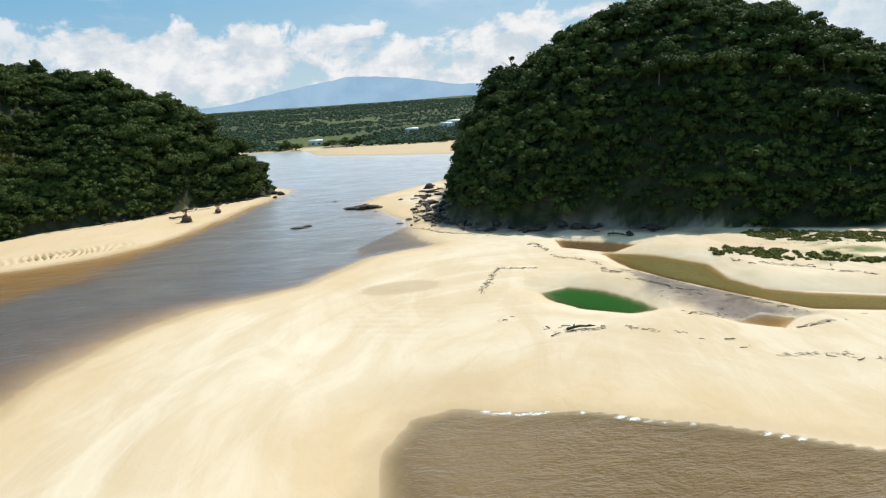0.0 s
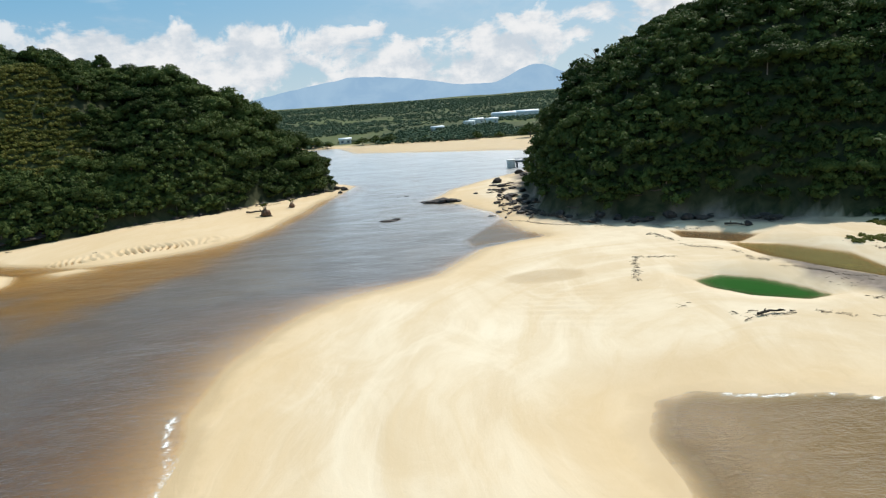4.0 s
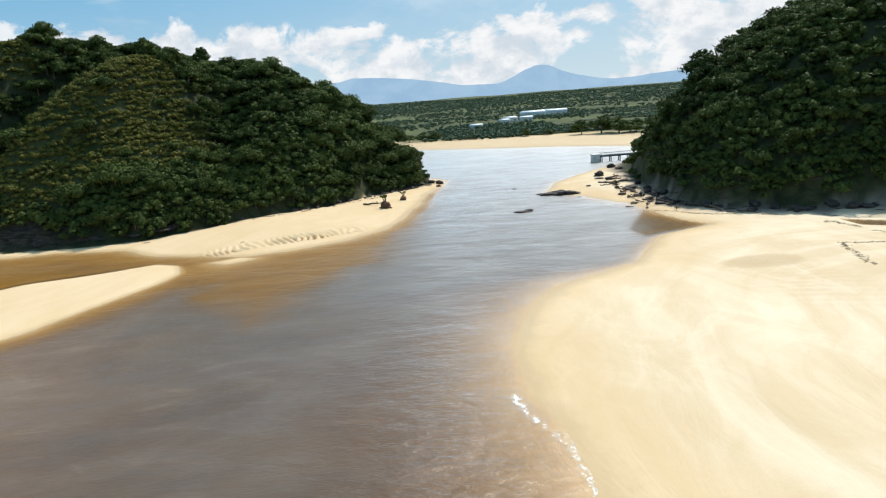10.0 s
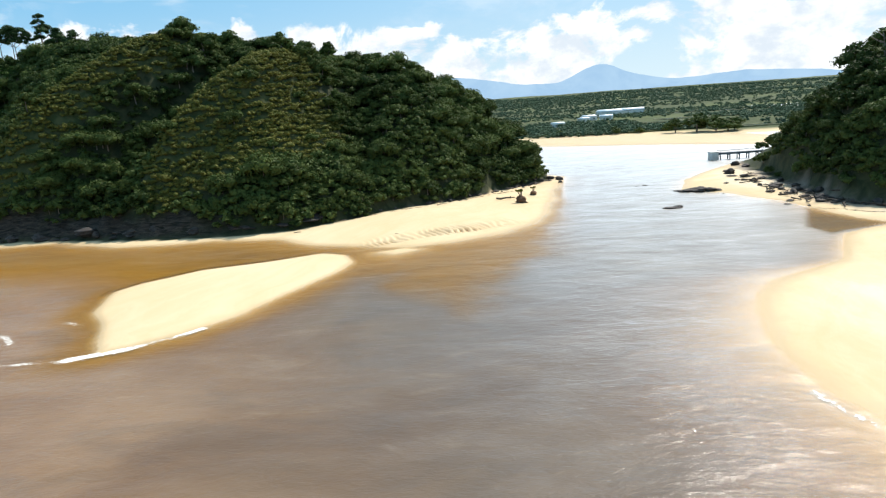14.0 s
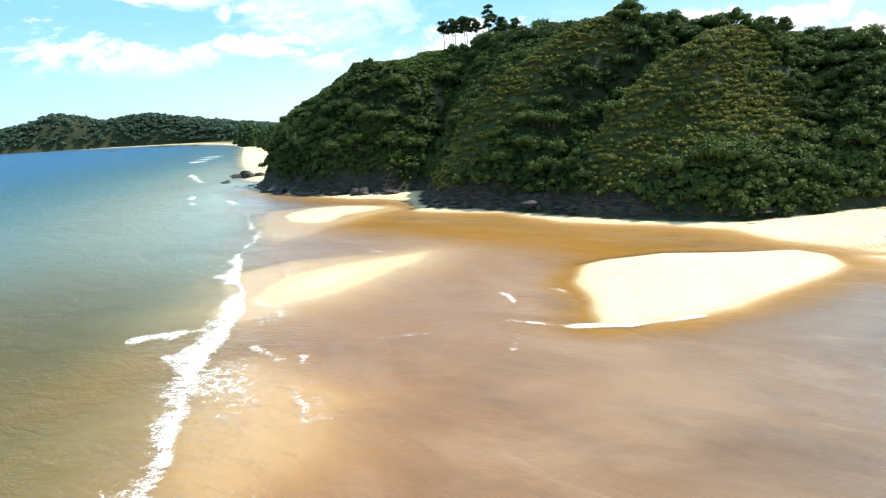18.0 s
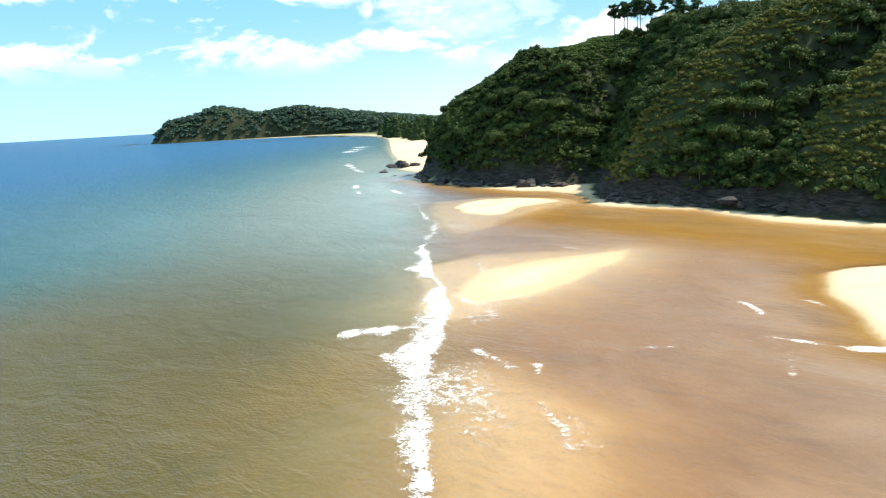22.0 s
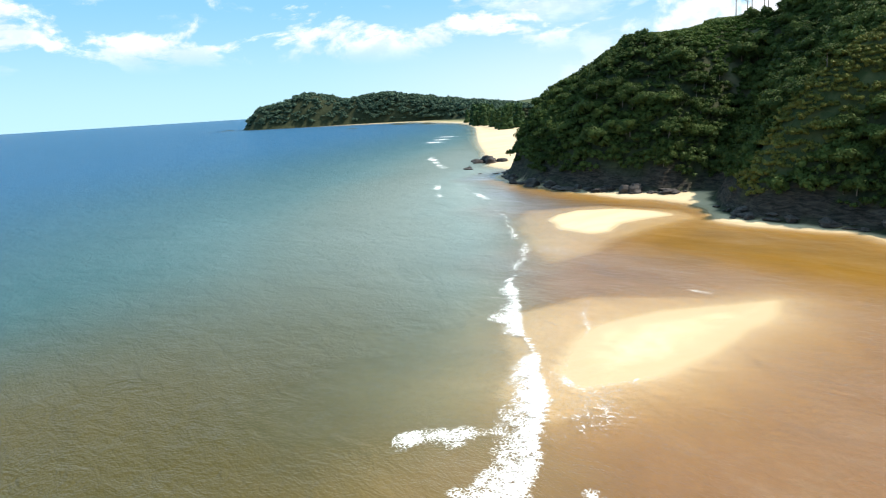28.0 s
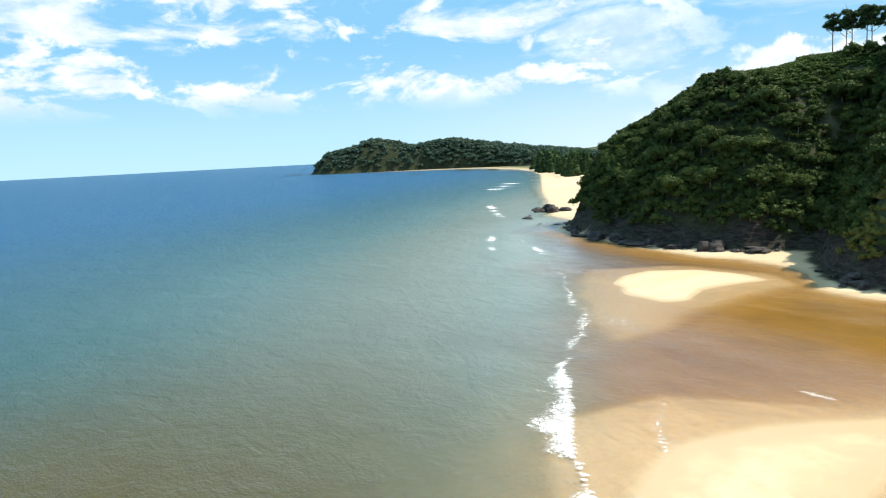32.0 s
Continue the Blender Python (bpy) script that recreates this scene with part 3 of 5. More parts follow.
def grid_lines(spans, start, end, growth):
    """Lines of a grid: even steps in the spans (from, to, step), growing steps out to both ends."""
    out = [spans[0][0]]
    for a, b, step in spans:
        n = max(1, round((b - a) / step))
        out += [a + (b - a) * (k + 1) / n for k in range(n)]
    step = spans[-1][2]
    while out[-1] < end:
        step = min(step * growth, 160)
        out.append(min(out[-1] + step, end))
    low, step = [], spans[0][2]
    at = spans[0][0]
    while at > start:
        step = min(step * growth, 160)
        at = max(at - step, start)
        low.append(at)
    return np.array(low[::-1] + out)


def sheet(name, gx, gy, z, attributes, material):
    nx, ny = len(gx), len(gy)
    X, Y = np.meshgrid(gx, gy)
    co = np.stack([X.ravel(), Y.ravel(), z.ravel()], 1)
    i = np.arange(nx * ny).reshape(ny, nx)
    quads = np.stack([i[:-1, :-1], i[:-1, 1:], i[1:, 1:], i[1:, :-1]], -1).reshape(-1, 4)
    me = raw_mesh(name, co, quads)
    me.shade_smooth()
    for key, values in attributes.items():
        me.attributes.new(key, "FLOAT", "POINT").data.foreach_set("value", np.ascontiguousarray(values.ravel(), dtype=np.float32))
    me.materials.append(material)
    return new(name, me)


def raw_mesh(name, co, faces, mats=None):
    """A mesh from arrays; all faces have the same number of corners."""
    me = bpy.data.meshes.new(name)
    n, k = faces.shape
    me.vertices.add(len(co))
    me.vertices.foreach_set("co", np.ascontiguousarray(co, dtype=np.float32).ravel())
    me.loops.add(n * k)
    me.loops.foreach_set("vertex_index", np.ascontiguousarray(faces, dtype=np.int32).ravel())
    me.polygons.add(n)
    me.polygons.foreach_set("loop_start", np.arange(0, n * k, k, dtype=np.int32))
    if mats is not None:
        me.polygons.foreach_set("material_index", np.ascontiguousarray(mats, dtype=np.int32))
    me.update()
    return me


GX = grid_lines([(-400, -250, 2.0), (-250, -220, 1.0), (-220, -128, 0.6), (-128, -104, 1.0), (-104, -66, 0.32), (-66, -44, 0.5), (-44, 60, 1.0), (60, 150, 2.0)], -4900, 4900, 1.07)
GY = grid_lines([(24, 30, 1.0), (30, 104, 0.6), (104, 126, 1.0), (126, 153, 0.35), (153, 190, 1.0), (190, 330, 2.0)], -4900, 4900, 1.07)
XX, YY = np.meshgrid(GX, GY)
ZZ, RIM_W, RIM_E = terrain(XX, YY)


def fern_patch(x, y):
    """Where the west hill carries ferns and low shrubs in place of trees."""
    a = ((x + 137) / 20) ** 2 + ((y - 178 - (x + 137) * 0.3) / 14) ** 2
    b = (line_distance(x, y, [(-204, 170), (-186, 181), (-166, 199)])[0] / 5.5) ** 2
    return np.minimum(np.minimum(a, b), scrub_zone(x, y)) + 0.9 * noise2(x, y, 0.07, 33, 4)


def scrub_zone(x, y):
    """The low scrub along the brow west of the pines."""
    return ((x + 256) / 25) ** 2 + ((y - 242) / 24) ** 2


fuzz = noise2(XX, YY, 0.25, 15, 3)
far_land = step(inside_distance(XX, YY, PLAIN) + 12 * noise2(XX, YY, 0.02, 17, 3), 8, 30)
beach_back = step(inside_distance(XX, YY, WEST_BANK), 40, 60) * (XX < -330)
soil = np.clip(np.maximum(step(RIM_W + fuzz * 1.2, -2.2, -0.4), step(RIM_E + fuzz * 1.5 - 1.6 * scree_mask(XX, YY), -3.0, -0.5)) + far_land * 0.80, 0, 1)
brow = np.exp(-(((XX + 249) / 17) ** 2 + ((YY - 247) / 10) ** 2)) * 1.6 + np.exp(-(((XX + 236) / 5) ** 2 + ((YY - 226) / 3) ** 2)) * 0.6
meadow = step(noise2(XX, YY, 0.012, 19, 3), 0.1, 0.5) * far_land
tuft = np.exp(-(((XX - 52) / 12) ** 2 + ((YY - 92) / 7) ** 2)) * step(fuzz, 0.0, 0.6)
ferny = step(fern_patch(XX, YY), 1.15, 0.8) * (RIM_W > 1) * np.where(scrub_zone(XX, YY) < 1.2, 0.45, 1.0)
grass = np.clip(np.maximum(np.maximum(brow, ferny), np.maximum(beach_back, tuft)), 0, 1)
soil = np.clip(soil - np.clip(brow + 0.15 * ferny, 0, 1) - 0.22 * meadow, 0, 1)
grass = np.clip(grass + far_land, 0, 1)
silt_and_shade = step(inside_distance(XX, YY, SILT) + fuzz * 1.5, -1, 2) * 0.9
# grey earth along the east hill foot, with the hill's shade painted in
silt_and_shade = np.maximum(silt_and_shade, step(RIM_E + fuzz * 2.5, -7, -2) * step(XX, 50, 36) * 0.9)
# greyer strip under the rocks of the west hill foot
silt_and_shade = np.maximum(silt_and_shade, step(RIM_W + fuzz * 1.0, -1.2, 0.0) * 0.8 * (XX < -110))
damp = np.exp(-(((XX + 6) / 9) ** 2 + ((YY - 58) / 5) ** 2)) * 0.7 + step(((XX + 10.6) / 5.5) ** 2 + ((YY - 93.5) / 3.6) ** 2 + 0.3 * fuzz, 1.15, 0.8) * 0.9
damp = np.clip(damp + 0.7 * step(inside_distance(XX, YY, FLATS), -5, 20), 0, 1)
crag = cliff_mask(XX, YY) * step(RIM_W, -0.5, 0.5) * step(RIM_W + 2 * fuzz, 4.5, 2.5)
reach = np.clip(inside_distance(XX, YY, EAST_BANK), 0, 80)
ground = sheet("ground", GX, GY, ZZ, {"soil": soil, "grass": grass, "silt_and_shade": silt_and_shade, "damp": damp, "reach": reach, "crag": crag}, M_GROUND)
tagged(ground, "pale golden sand banks with wooded hill slopes behind", "ground", kind="structure")

depth = np.clip(-ZZ, 0, 12) * np.where((XX > -20) & (XX < 60) & (YY < 60), 2.6, 1.0)   # the inlet's water is thick with silt
curl = 3.0 * noise2(XX, YY, 0.032, 24, 2) + 0.8 * noise2(XX, YY, 0.2, 34, 2)
inward = -inside_distance(XX + curl, YY + 0.6 * curl, SURF + [(3000, -20000), (-20000, -20000)]) + 1.2   # metres from the breaking line, seaward is negative
surf_far = np.abs(inward)
tea = step(XX, -350, -300) - step(-inward + 6 * noise2(XX, YY, 0.03, 23, 3), -14, 10)
tea = np.clip(tea, 0, 1)
tea = np.where((XX > -20) & (YY < 60), 0.45, tea)
tea = tea * (1 - 0.9 * step(inside_distance(XX, YY, POOL), -3, 0))
outward = -inward + 0.3 * np.clip(-XX - 290, 0, None)
offshore = (1 - np.exp(-np.clip(outward, 0, None) / 260)) * (1 - 0.6 * np.exp(-((XX + 190) / 50) ** 2 - ((YY - 20) / 38) ** 2))
# mask of the pale shallows and their painted sky reflection
pale = step(YY + 0.25 * outward, 40, 110) * np.exp(-np.clip(outward, 0, None) / 50) * step(XX, -900, -400)
patch = noise2(XX, YY, 0.04, 25, 3)
# the breaker: a sharp landward front and a ragged band of froth behind it
band = np.interp(YY, [30, 34, 38, 42, 46, 50, 54, 58, 62, 66, 70, 74, 80, 85, 90, 95, 100, 105, 115, 130, 145],
                 [3, 3, 4, 3, 6.5, 8.5, 8.5, 4, 3, 4, 3.5, 2, 5, 7, 5.5, 2.5, 1.2, 3, 1.4, 0.9, 0.5]) * 0.82 * (1 + 0.8 * noise2(XX, YY, 0.16, 24, 3))
behind = -inward / np.maximum(band, 0.4)
breaker = step(behind, -0.12, 0.04) * step(behind, 1.25, 0.75) * (0.68 - 0.42 * np.clip(behind, 0, 1) + 0.30 * patch)
lace = np.exp(-(((XX + 149) / 10) ** 2 + ((YY - 46) / 8) ** 2)) * (0.31 + 0.45 * noise2(XX, YY, 0.12, 27, 3))
after = np.exp(-((inward - 5) / 4.0) ** 2) * np.clip(0.05 + 0.5 * noise2(XX, YY, 0.07, 28, 2), 0, 0.28)
gate = step(XX, -285, -255) * step(YY, 160, 140)
foam = np.clip(np.maximum(np.maximum(breaker, lace), after), 0, 0.95) * gate
STROKES = [([(-115.4, 84.9), (-121.3, 78.6), (-127.5, 75.6)], 0.8, 0.62), ([(-127.5, 75.6), (-135.6, 75.0), (-136.7, 73.2), (-141.1, 68.5), (-147.7, 62.5)], 0.5, 0.34), ([(-142.4, 86.9), (-138.4, 82.5)], 0.4, 0.3), ([(-144.2, 105.9), (-139.8, 103.2)], 0.4, 0.34), ([(-136.7, 90.9), (-133.0, 88.6)], 0.4, 0.36),
           ([(-131.8, 72.1), (-129.5, 64.9)], 0.4, 0.32), ([(-160.4, 54.2), (-153.5, 52.1), (-147.5, 49.2)], 0.6, 0.36), ([(-142.2, 46.0), (-139.3, 43.2), (-140.4, 40.6)], 0.5, 0.34),
           ([(-152.3, 54.3), (-147.7, 49.9), (-145.2, 46.4), (-142.2, 43.6), (-140.1, 40.4)], 0.4, 0.30), ([(-141.5, 46), (-139.5, 43.5), (-138, 41)], 0.4, 0.26),
           ([(-191.7, 97.2), (-183.7, 87.8), (-174.5, 76.4), (-170, 73.8)], 0.4, 0.27), ([(-182, 97.7), (-184.2, 105.3)], 0.8, 0.5), ([(-181.5, 107), (-178, 107.3)], 0.6, 0.4),
           ([(-174.6, 110.9), (-168.9, 114.5)], 0.6, 0.4), ([(-52.3, 57), (-51.8, 54.1), (-50.7, 50.4), (-49.6, 46.3), (-49.1, 44.2), (-47.9, 41.2), (-46, 36)], 0.4, 0.30),
           ([(-422, 263), (-392, 240), (-365, 220)], 1.8, 0.5), ([(-319, 178), (-294, 156)], 1.0, 0.55), ([(-302, 175), (-285, 165), (-269, 154)], 1.0, 0.45), ([(-523, 344), (-594, 427)], 4.0, 0.5)]
for stroke, wide, much in STROKES:
    off_line = line_distance(XX + 0.5 * curl - 0.5 * curl.mean(), YY + 0.3 * curl, stroke)[0]
    foam = np.maximum(foam, np.exp(-(off_line / wide) ** 2) * (much + 0.55 * noise2(XX, YY, 0.14, 37, 2)))
shore = 0.62 * np.exp(-(depth / 0.24) ** 2) * (depth > 0) * (XX > -4) * (YY < 56) + np.exp(-(depth / 0.05) ** 2) * (depth > 0) * ((inward < 48) | ((XX > -56) & (YY < 72))) * (YY < 112) * np.clip(0.0 + 0.6 * noise2(XX, YY, 0.07, 30, 2), 0, 0.5)
foam = np.clip(np.maximum(foam, shore), 0, 1)
silted = step(-XX + 8 * noise2(XX, YY, 0.03, 36, 3), 78, 140) * step(YY + 0.25 * XX, 105, 75)
gold = step(inside_distance(XX, YY, GOLD) + 5 * noise2(XX, YY, 0.04, 35, 3), -12, 12)
margin = -inside_distance(XX, YY, WEST_BANK) / np.interp(YY, [90, 130, 155, 185, 225], [22, 15, 6, 2.5, 1.2])
gold = np.maximum(gold, 0.95 * step(margin + 0.35 * noise2(XX, YY, 0.05, 39, 3), 1.15, 0.35) * step(XX, -104, -94) * (YY < 235))
gold = np.maximum(gold, 0.8 * step(-inside_distance(XX, YY, BAR_A) + 3 * noise2(XX, YY, 0.06, 40, 3), 10, 1))
gold = np.maximum(gold, 0.85 * step(inside_distance(XX, YY, SHELF) + 5 * noise2(XX, YY, 0.1, 38, 3), -6, 6))
silted = np.where((XX > -20) & (YY < 60), 0.3, silted)
riffle = np.maximum(step(XX, -8, 14) * step(YY, 64, 56), 0.8 * np.exp(-((XX + 59) / 8) ** 2) * step(YY, 92, 70) * (XX < -30))
# still notch; dark amber is put in for the hill's reflection
mirror_corner = step(inside_distance(XX, YY, NOTCH), -1.0, 1.0)
silted, gold = silted * tea, np.maximum(gold, 0.55 * mirror_corner) * tea
algae = np.clip(step(inside_distance(XX, YY, POOL), -2, 0) + 0.5 * step(inside_distance(XX, YY, LONG_POOL), -2, 0) + 0.16 * step(np.maximum(inside_distance(XX, YY, DARK_POOL), inside_distance(XX, YY, BROWN_POOL)), -2, 0) + 0.10 * mirror_corner, 0, 1)
lift = 0.3 * np.exp(-(surf_far / 1.4) ** 2) * gate * np.clip(0.6 + 0.6 * patch, 0, 1)
water = sheet("water", GX, GY, np.clip(lift, 0, 1), {"depth": depth, "tea": tea, "offshore": offshore, "foam": foam, "pale": pale, "algae": algae, "gold": gold, "silted": silted, "riffle": riffle}, M_WATER)
tagged(water, "tea-brown river mouth running into a blue-green sea", "water", kind="structure")


# ---- far backdrop ----
def make_mountains():
    az = np.radians(np.arange(-26, 44, 0.25))
    deg = np.degrees(az)
    rough = noise2(deg, deg * 0, 0.6, 31, 4)
    el = 0.35 + 1.75 * np.exp(-((deg + 4) / 8.0) ** 2) + 1.45 * np.exp(-((deg - 9.8) / 2.6) ** 2) + 0.5 * np.exp(-((deg - 21) / 4.5) ** 2) + 0.35 * np.exp(-((deg - 13) / 5) ** 2) + 0.10 * rough
    far = 4600.0
    tops = np.stack([np.sin(az) * far, np.cos(az) * far, 26 + far * np.tan(np.radians(el))], 1)
    backs = tops * [1.04, 1.04, 0] + [0, 0, -10]
    feet = np.stack([np.sin(az) * far * 0.96, np.cos(az) * far * 0.96, az * 0 - 10], 1)
    n = len(az)
    co = np.concatenate([feet, tops, backs])
    i = np.arange(n - 1)
    quads = np.concatenate([np.stack([i, i + 1, i + 1 + n, i + n], 1), np.stack([i + n, i + n + 1, i + 1 + 2 * n, i + 2 * n], 1)])
    me = raw_mesh("backdrop", co, quads)
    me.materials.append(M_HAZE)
    tagged(new("backdrop", me), "mountain range beyond the plain, its blue haze painted as a glow", "mountains", kind="structure")


make_mountains()


# ---- plants ----
def ico(level):
    bm = bmesh.new()
    bmesh.ops.create_icosphere(bm, subdivisions=level, radius=1.0)
    co = np.array([v.co[:] for v in bm.verts])
    faces = np.array([[v.index for v in f.verts] for f in bm.faces])
    bm.free()
    return co, faces


ICO0, ICO1, ICO2, ICO3 = ico(0), ico(1), ico(2), ico(3)


def crown_arrays(seed, radius, height, lumps, leaves, leaf, shape="dome", ball=ICO2):
    """Corners and triangles of a crown: ragged lumps with leaf sprays standing off them. Its foot is at z = 0."""
    rng = np.random.RandomState(seed)
    cos, tris, base = [], [], 0
    centres, sizes = [], []
    for k in range(lumps):
        a, r = rng.rand() * 6.283, radius * (0.62 if lumps < 11 else 0.82) * math.sqrt(rng.rand())
        if shape == "dome":
            z = height * (0.16 + 0.66 * (1 - (r / radius) ** 2) * rng.uniform(0.25, 1.0))
            s = radius * rng.uniform(0.22, 0.50) * (9.0 / max(lumps, 9)) ** 0.4
        elif shape == "flat":
            z = height * rng.uniform(0.55, 0.85)
            s = radius * rng.uniform(0.30, 0.42)
        else:
            z = height * (k + 0.6) / (lumps + 0.6)
            r *= 0.45 * (1.1 - z / height)
            s = radius * (1.08 - 0.75 * z / height) * rng.uniform(0.7, 1.0)
        centres.append((r * math.cos(a), r * math.sin(a), z))
        sizes.append((s, s * rng.uniform(0.8, 1.15), s * (0.75 if shape != "flat" else 0.42)))
    co, fa = ball
    for c, s in zip(centres, sizes):
        rough = 1 + 0.26 * rng.randn(len(co), 1)
        cos.append(co * np.clip(rough, 0.6, 1.4) * s * 0.88 + c)
        tris.append(fa + base)
        base += len(co)
    pick = rng.randint(0, lumps, leaves)
    way = rng.randn(leaves, 3)
    way[:, 2] += 0.35
    way /= np.linalg.norm(way, axis=1, keepdims=True)
    spot = np.array(centres)[pick] + way * np.array(sizes)[pick] * rng.uniform(0.85, 1.18, (leaves, 1))
    side = np.cross(way, rng.randn(leaves, 3))
    side /= np.linalg.norm(side, axis=1, keepdims=True) + 1e-9
    along = np.cross(side, way) + way * rng.uniform(-0.6, 0.6, (leaves, 1))
    size = leaf * rng.uniform(0.6, 1.3, (leaves, 1))
    corners = np.stack([spot - side * size * 0.5, spot + along * size * 0.9, spot + side * size * 0.5, spot - along * size * 0.55], 1)
    cos.append(corners.reshape(-1, 3))
    k = np.arange(leaves)[:, None] * 4 + base
    tris.append(np.concatenate([k + [0, 1, 2], k + [0, 2, 3]]))
    return np.concatenate(cos), np.concatenate(tris)


def tube_arrays(path, radii, sides=6):
    """A tapered tube along points."""
    path = np.array(path, float)
    rings, tris = [], []
    for k, (p, r) in enumerate(zip(path, radii)):
        way = path[min(k + 1, len(path) - 1)] - path[max(k - 1, 0)]
        way /= np.linalg.norm(way) + 1e-9
        a = np.cross(way, (0.31, 0.9, 0.21))
        a /= np.linalg.norm(a)
        b = np.cross(way, a)
        t = np.arange(sides) * 2 * math.pi / sides
        rings.append(p + r * (np.cos(t)[:, None] * a + np.sin(t)[:, None] * b))
    n = len(path)
    for k in range(n - 1):
        for s in range(sides):
            a, b = k * sides + s, k * sides + (s + 1) % sides
            tris += [(a, b, b + sides), (a, b + sides, a + sides)]
    co = np.concatenate(rings + [path[-1:]])
    tris += [((n - 1) * sides + s, (n - 1) * sides + (s + 1) % sides, n * sides) for s in range(sides)]
    return co, np.array(tris)


def join_arrays(pieces):
    cos, tris, base = [], [], 0
    for co, tri in pieces:
        cos.append(co), tris.append(tri + base)
        base += len(co)
    return np.concatenate(cos), np.concatenate(tris)


def trunk_arrays(seed, height, width, limbs=4, lean=0.06):
    rng = np.random.RandomState(seed)
    dx, dy = rng.randn(2) * lean * height
    path = [(dx * u * u, dy * u * u, height * u) for u in (0, 0.3, 0.6, 0.85, 1.0)]
    pieces = [tube_arrays([(0, 0, -0.8)] + path, [width * 1.3, width, width * 0.8, width * 0.6, width * 0.4, width * 0.2])]
    for k in range(limbs):
        u = rng.uniform(0.5, 0.9)
        a, reach = rng.rand() * 6.283, height * rng.uniform(0.2, 0.36)
        start = np.array([dx * u * u, dy * u * u, height * u])
        end = start + [math.cos(a) * reach, math.sin(a) * reach, reach * rng.uniform(0.4, 0.9)]
        pieces.append(tube_arrays([start, start * 0.5 + end * 0.5 + (0, 0, -0.08 * reach), end], [width * 0.45, width * 0.3, width * 0.1], 5))
    return join_arrays(pieces)


def mesh_of(name, arrays, material, smooth=False):
    me = raw_mesh(name, *arrays)
    me.materials.append(material)
    if smooth:
        me.shade_smooth()
    return me


def part(name, me, parent, label=""):
    ob = new(name, me)
    ob.parent = parent
    if label:
        tagged(ob, label)
    return ob


def canopy_arrays(seed, radius, height, boughs, leaves, leaf, ball=ICO1):
    """Corners and triangles of a forest crown: leafy boughs heaped into a dome, each a dark core under loose leaf sprays."""
    rng = np.random.RandomState(seed)
    k = np.arange(boughs)
    far = radius * 0.74 * np.sqrt((k + 0.4) / boughs) * rng.uniform(0.85, 1.15, boughs)
    turn = k * 2.4 + rng.uniform(-0.4, 0.4, boughs)
    z = height * (0.22 + 0.52 * (1 - (far / radius) ** 2)) + height * rng.uniform(-0.12, 0.16, boughs)
    centre = np.stack([far * np.cos(turn), far * np.sin(turn), z], 1)
    wide = radius * rng.uniform(0.27, 0.46, boughs)
    size = np.stack([wide, wide * rng.uniform(0.8, 1.15, boughs), wide * rng.uniform(0.55, 0.75, boughs)], 1)
    co, fa = ball
    cos, tris, base = [], [], 0
    for c, s in zip(centre, size):
        cos.append(co * np.clip(1 + 0.16 * rng.randn(len(co), 1), 0.7, 1.3) * s * 0.80 + c)
        tris.append(fa + base)
        base += len(co)
    share = wide ** 2 / (wide ** 2).sum()
    pick = rng.choice(boughs, leaves, p=share)
    way = rng.randn(leaves, 3)
    way[:, 2] += 0.55
    way /= np.linalg.norm(way, axis=1, keepdims=True)
    spot = centre[pick] + way * size[pick] * rng.uniform(0.78, 1.22, (leaves, 1))
    tilt = way + 0.55 * rng.randn(leaves, 3) + (0, 0, 0.25)
    side = np.cross(tilt, rng.randn(leaves, 3))
    side /= np.linalg.norm(side, axis=1, keepdims=True) + 1e-9
    along = np.cross(side, tilt)
    along /= np.linalg.norm(along, axis=1, keepdims=True) + 1e-9
    length = leaf * rng.uniform(0.6, 1.5, (leaves, 1))
    corners = np.stack([spot - side * length * 0.42 - along * length * 0.4, spot + side * length * 0.42 - along * length * 0.4, spot + along * length * 0.75], 1)
    cos.append(corners.reshape(-1, 3))
    tris.append(np.arange(leaves * 3).reshape(-1, 3) + base)
    return np.concatenate(cos), np.concatenate(tris)


CROWNS = [canopy_arrays(100 + k, r, h, n, int(64 * r * r), 0.47) for k, (r, h, n) in enumerate([(4.4, 4.4, 9), (3.7, 4.6, 8), (5.0, 4.6, 11), (3.0, 5.2, 7), (4.3, 3.8, 9), (4.7, 5.6, 10), (3.5, 6.4, 8)])]
CROWN_LIFT = [0.3, 0.1, 0.5, 0.5, -0.2, 0.8, 0.6]
TRUNKS = [trunk_arrays(200 + k, lift + 3.2, 0.2, 1) for k, lift in enumerate(CROWN_LIFT)]
THICKET = [canopy_arrays(320 + k, 2.2, 1.9, 3, 105, 0.46) for k in range(4)]
SHRUBS = [canopy_arrays(300 + k, 2.0, 0.95, 4, 100, 0.34) for k in range(3)]


def make_tree_model(k):
    tree = new("broadleaf_tree")
    part("trunk", mesh_of("trunk", TRUNKS[k], M_BARK, True), tree)
    crown = part("crown", mesh_of("crown", CROWNS[k], M_LEAF, True), tree)
    crown.location.z = CROWN_LIFT[k]
    return tree


def place_all(arrays, spots):
    """Copies of the arrays at rows of x, y, z, size, turn, joined."""
    cos, tris, base = [], [], 0
    for k, x, y, z, size, turn in spots:
        co, tri = arrays[int(k)]
        c, s = math.cos(turn) * size, math.sin(turn) * size
        cos.append(np.stack([co[:, 0] * c - co[:, 1] * s + x, co[:, 0] * s + co[:, 1] * c + y, co[:, 2] * size + z], 1))
        tris.append(tri + base)
        base += len(co)
    return np.concatenate(cos), np.concatenate(tris)


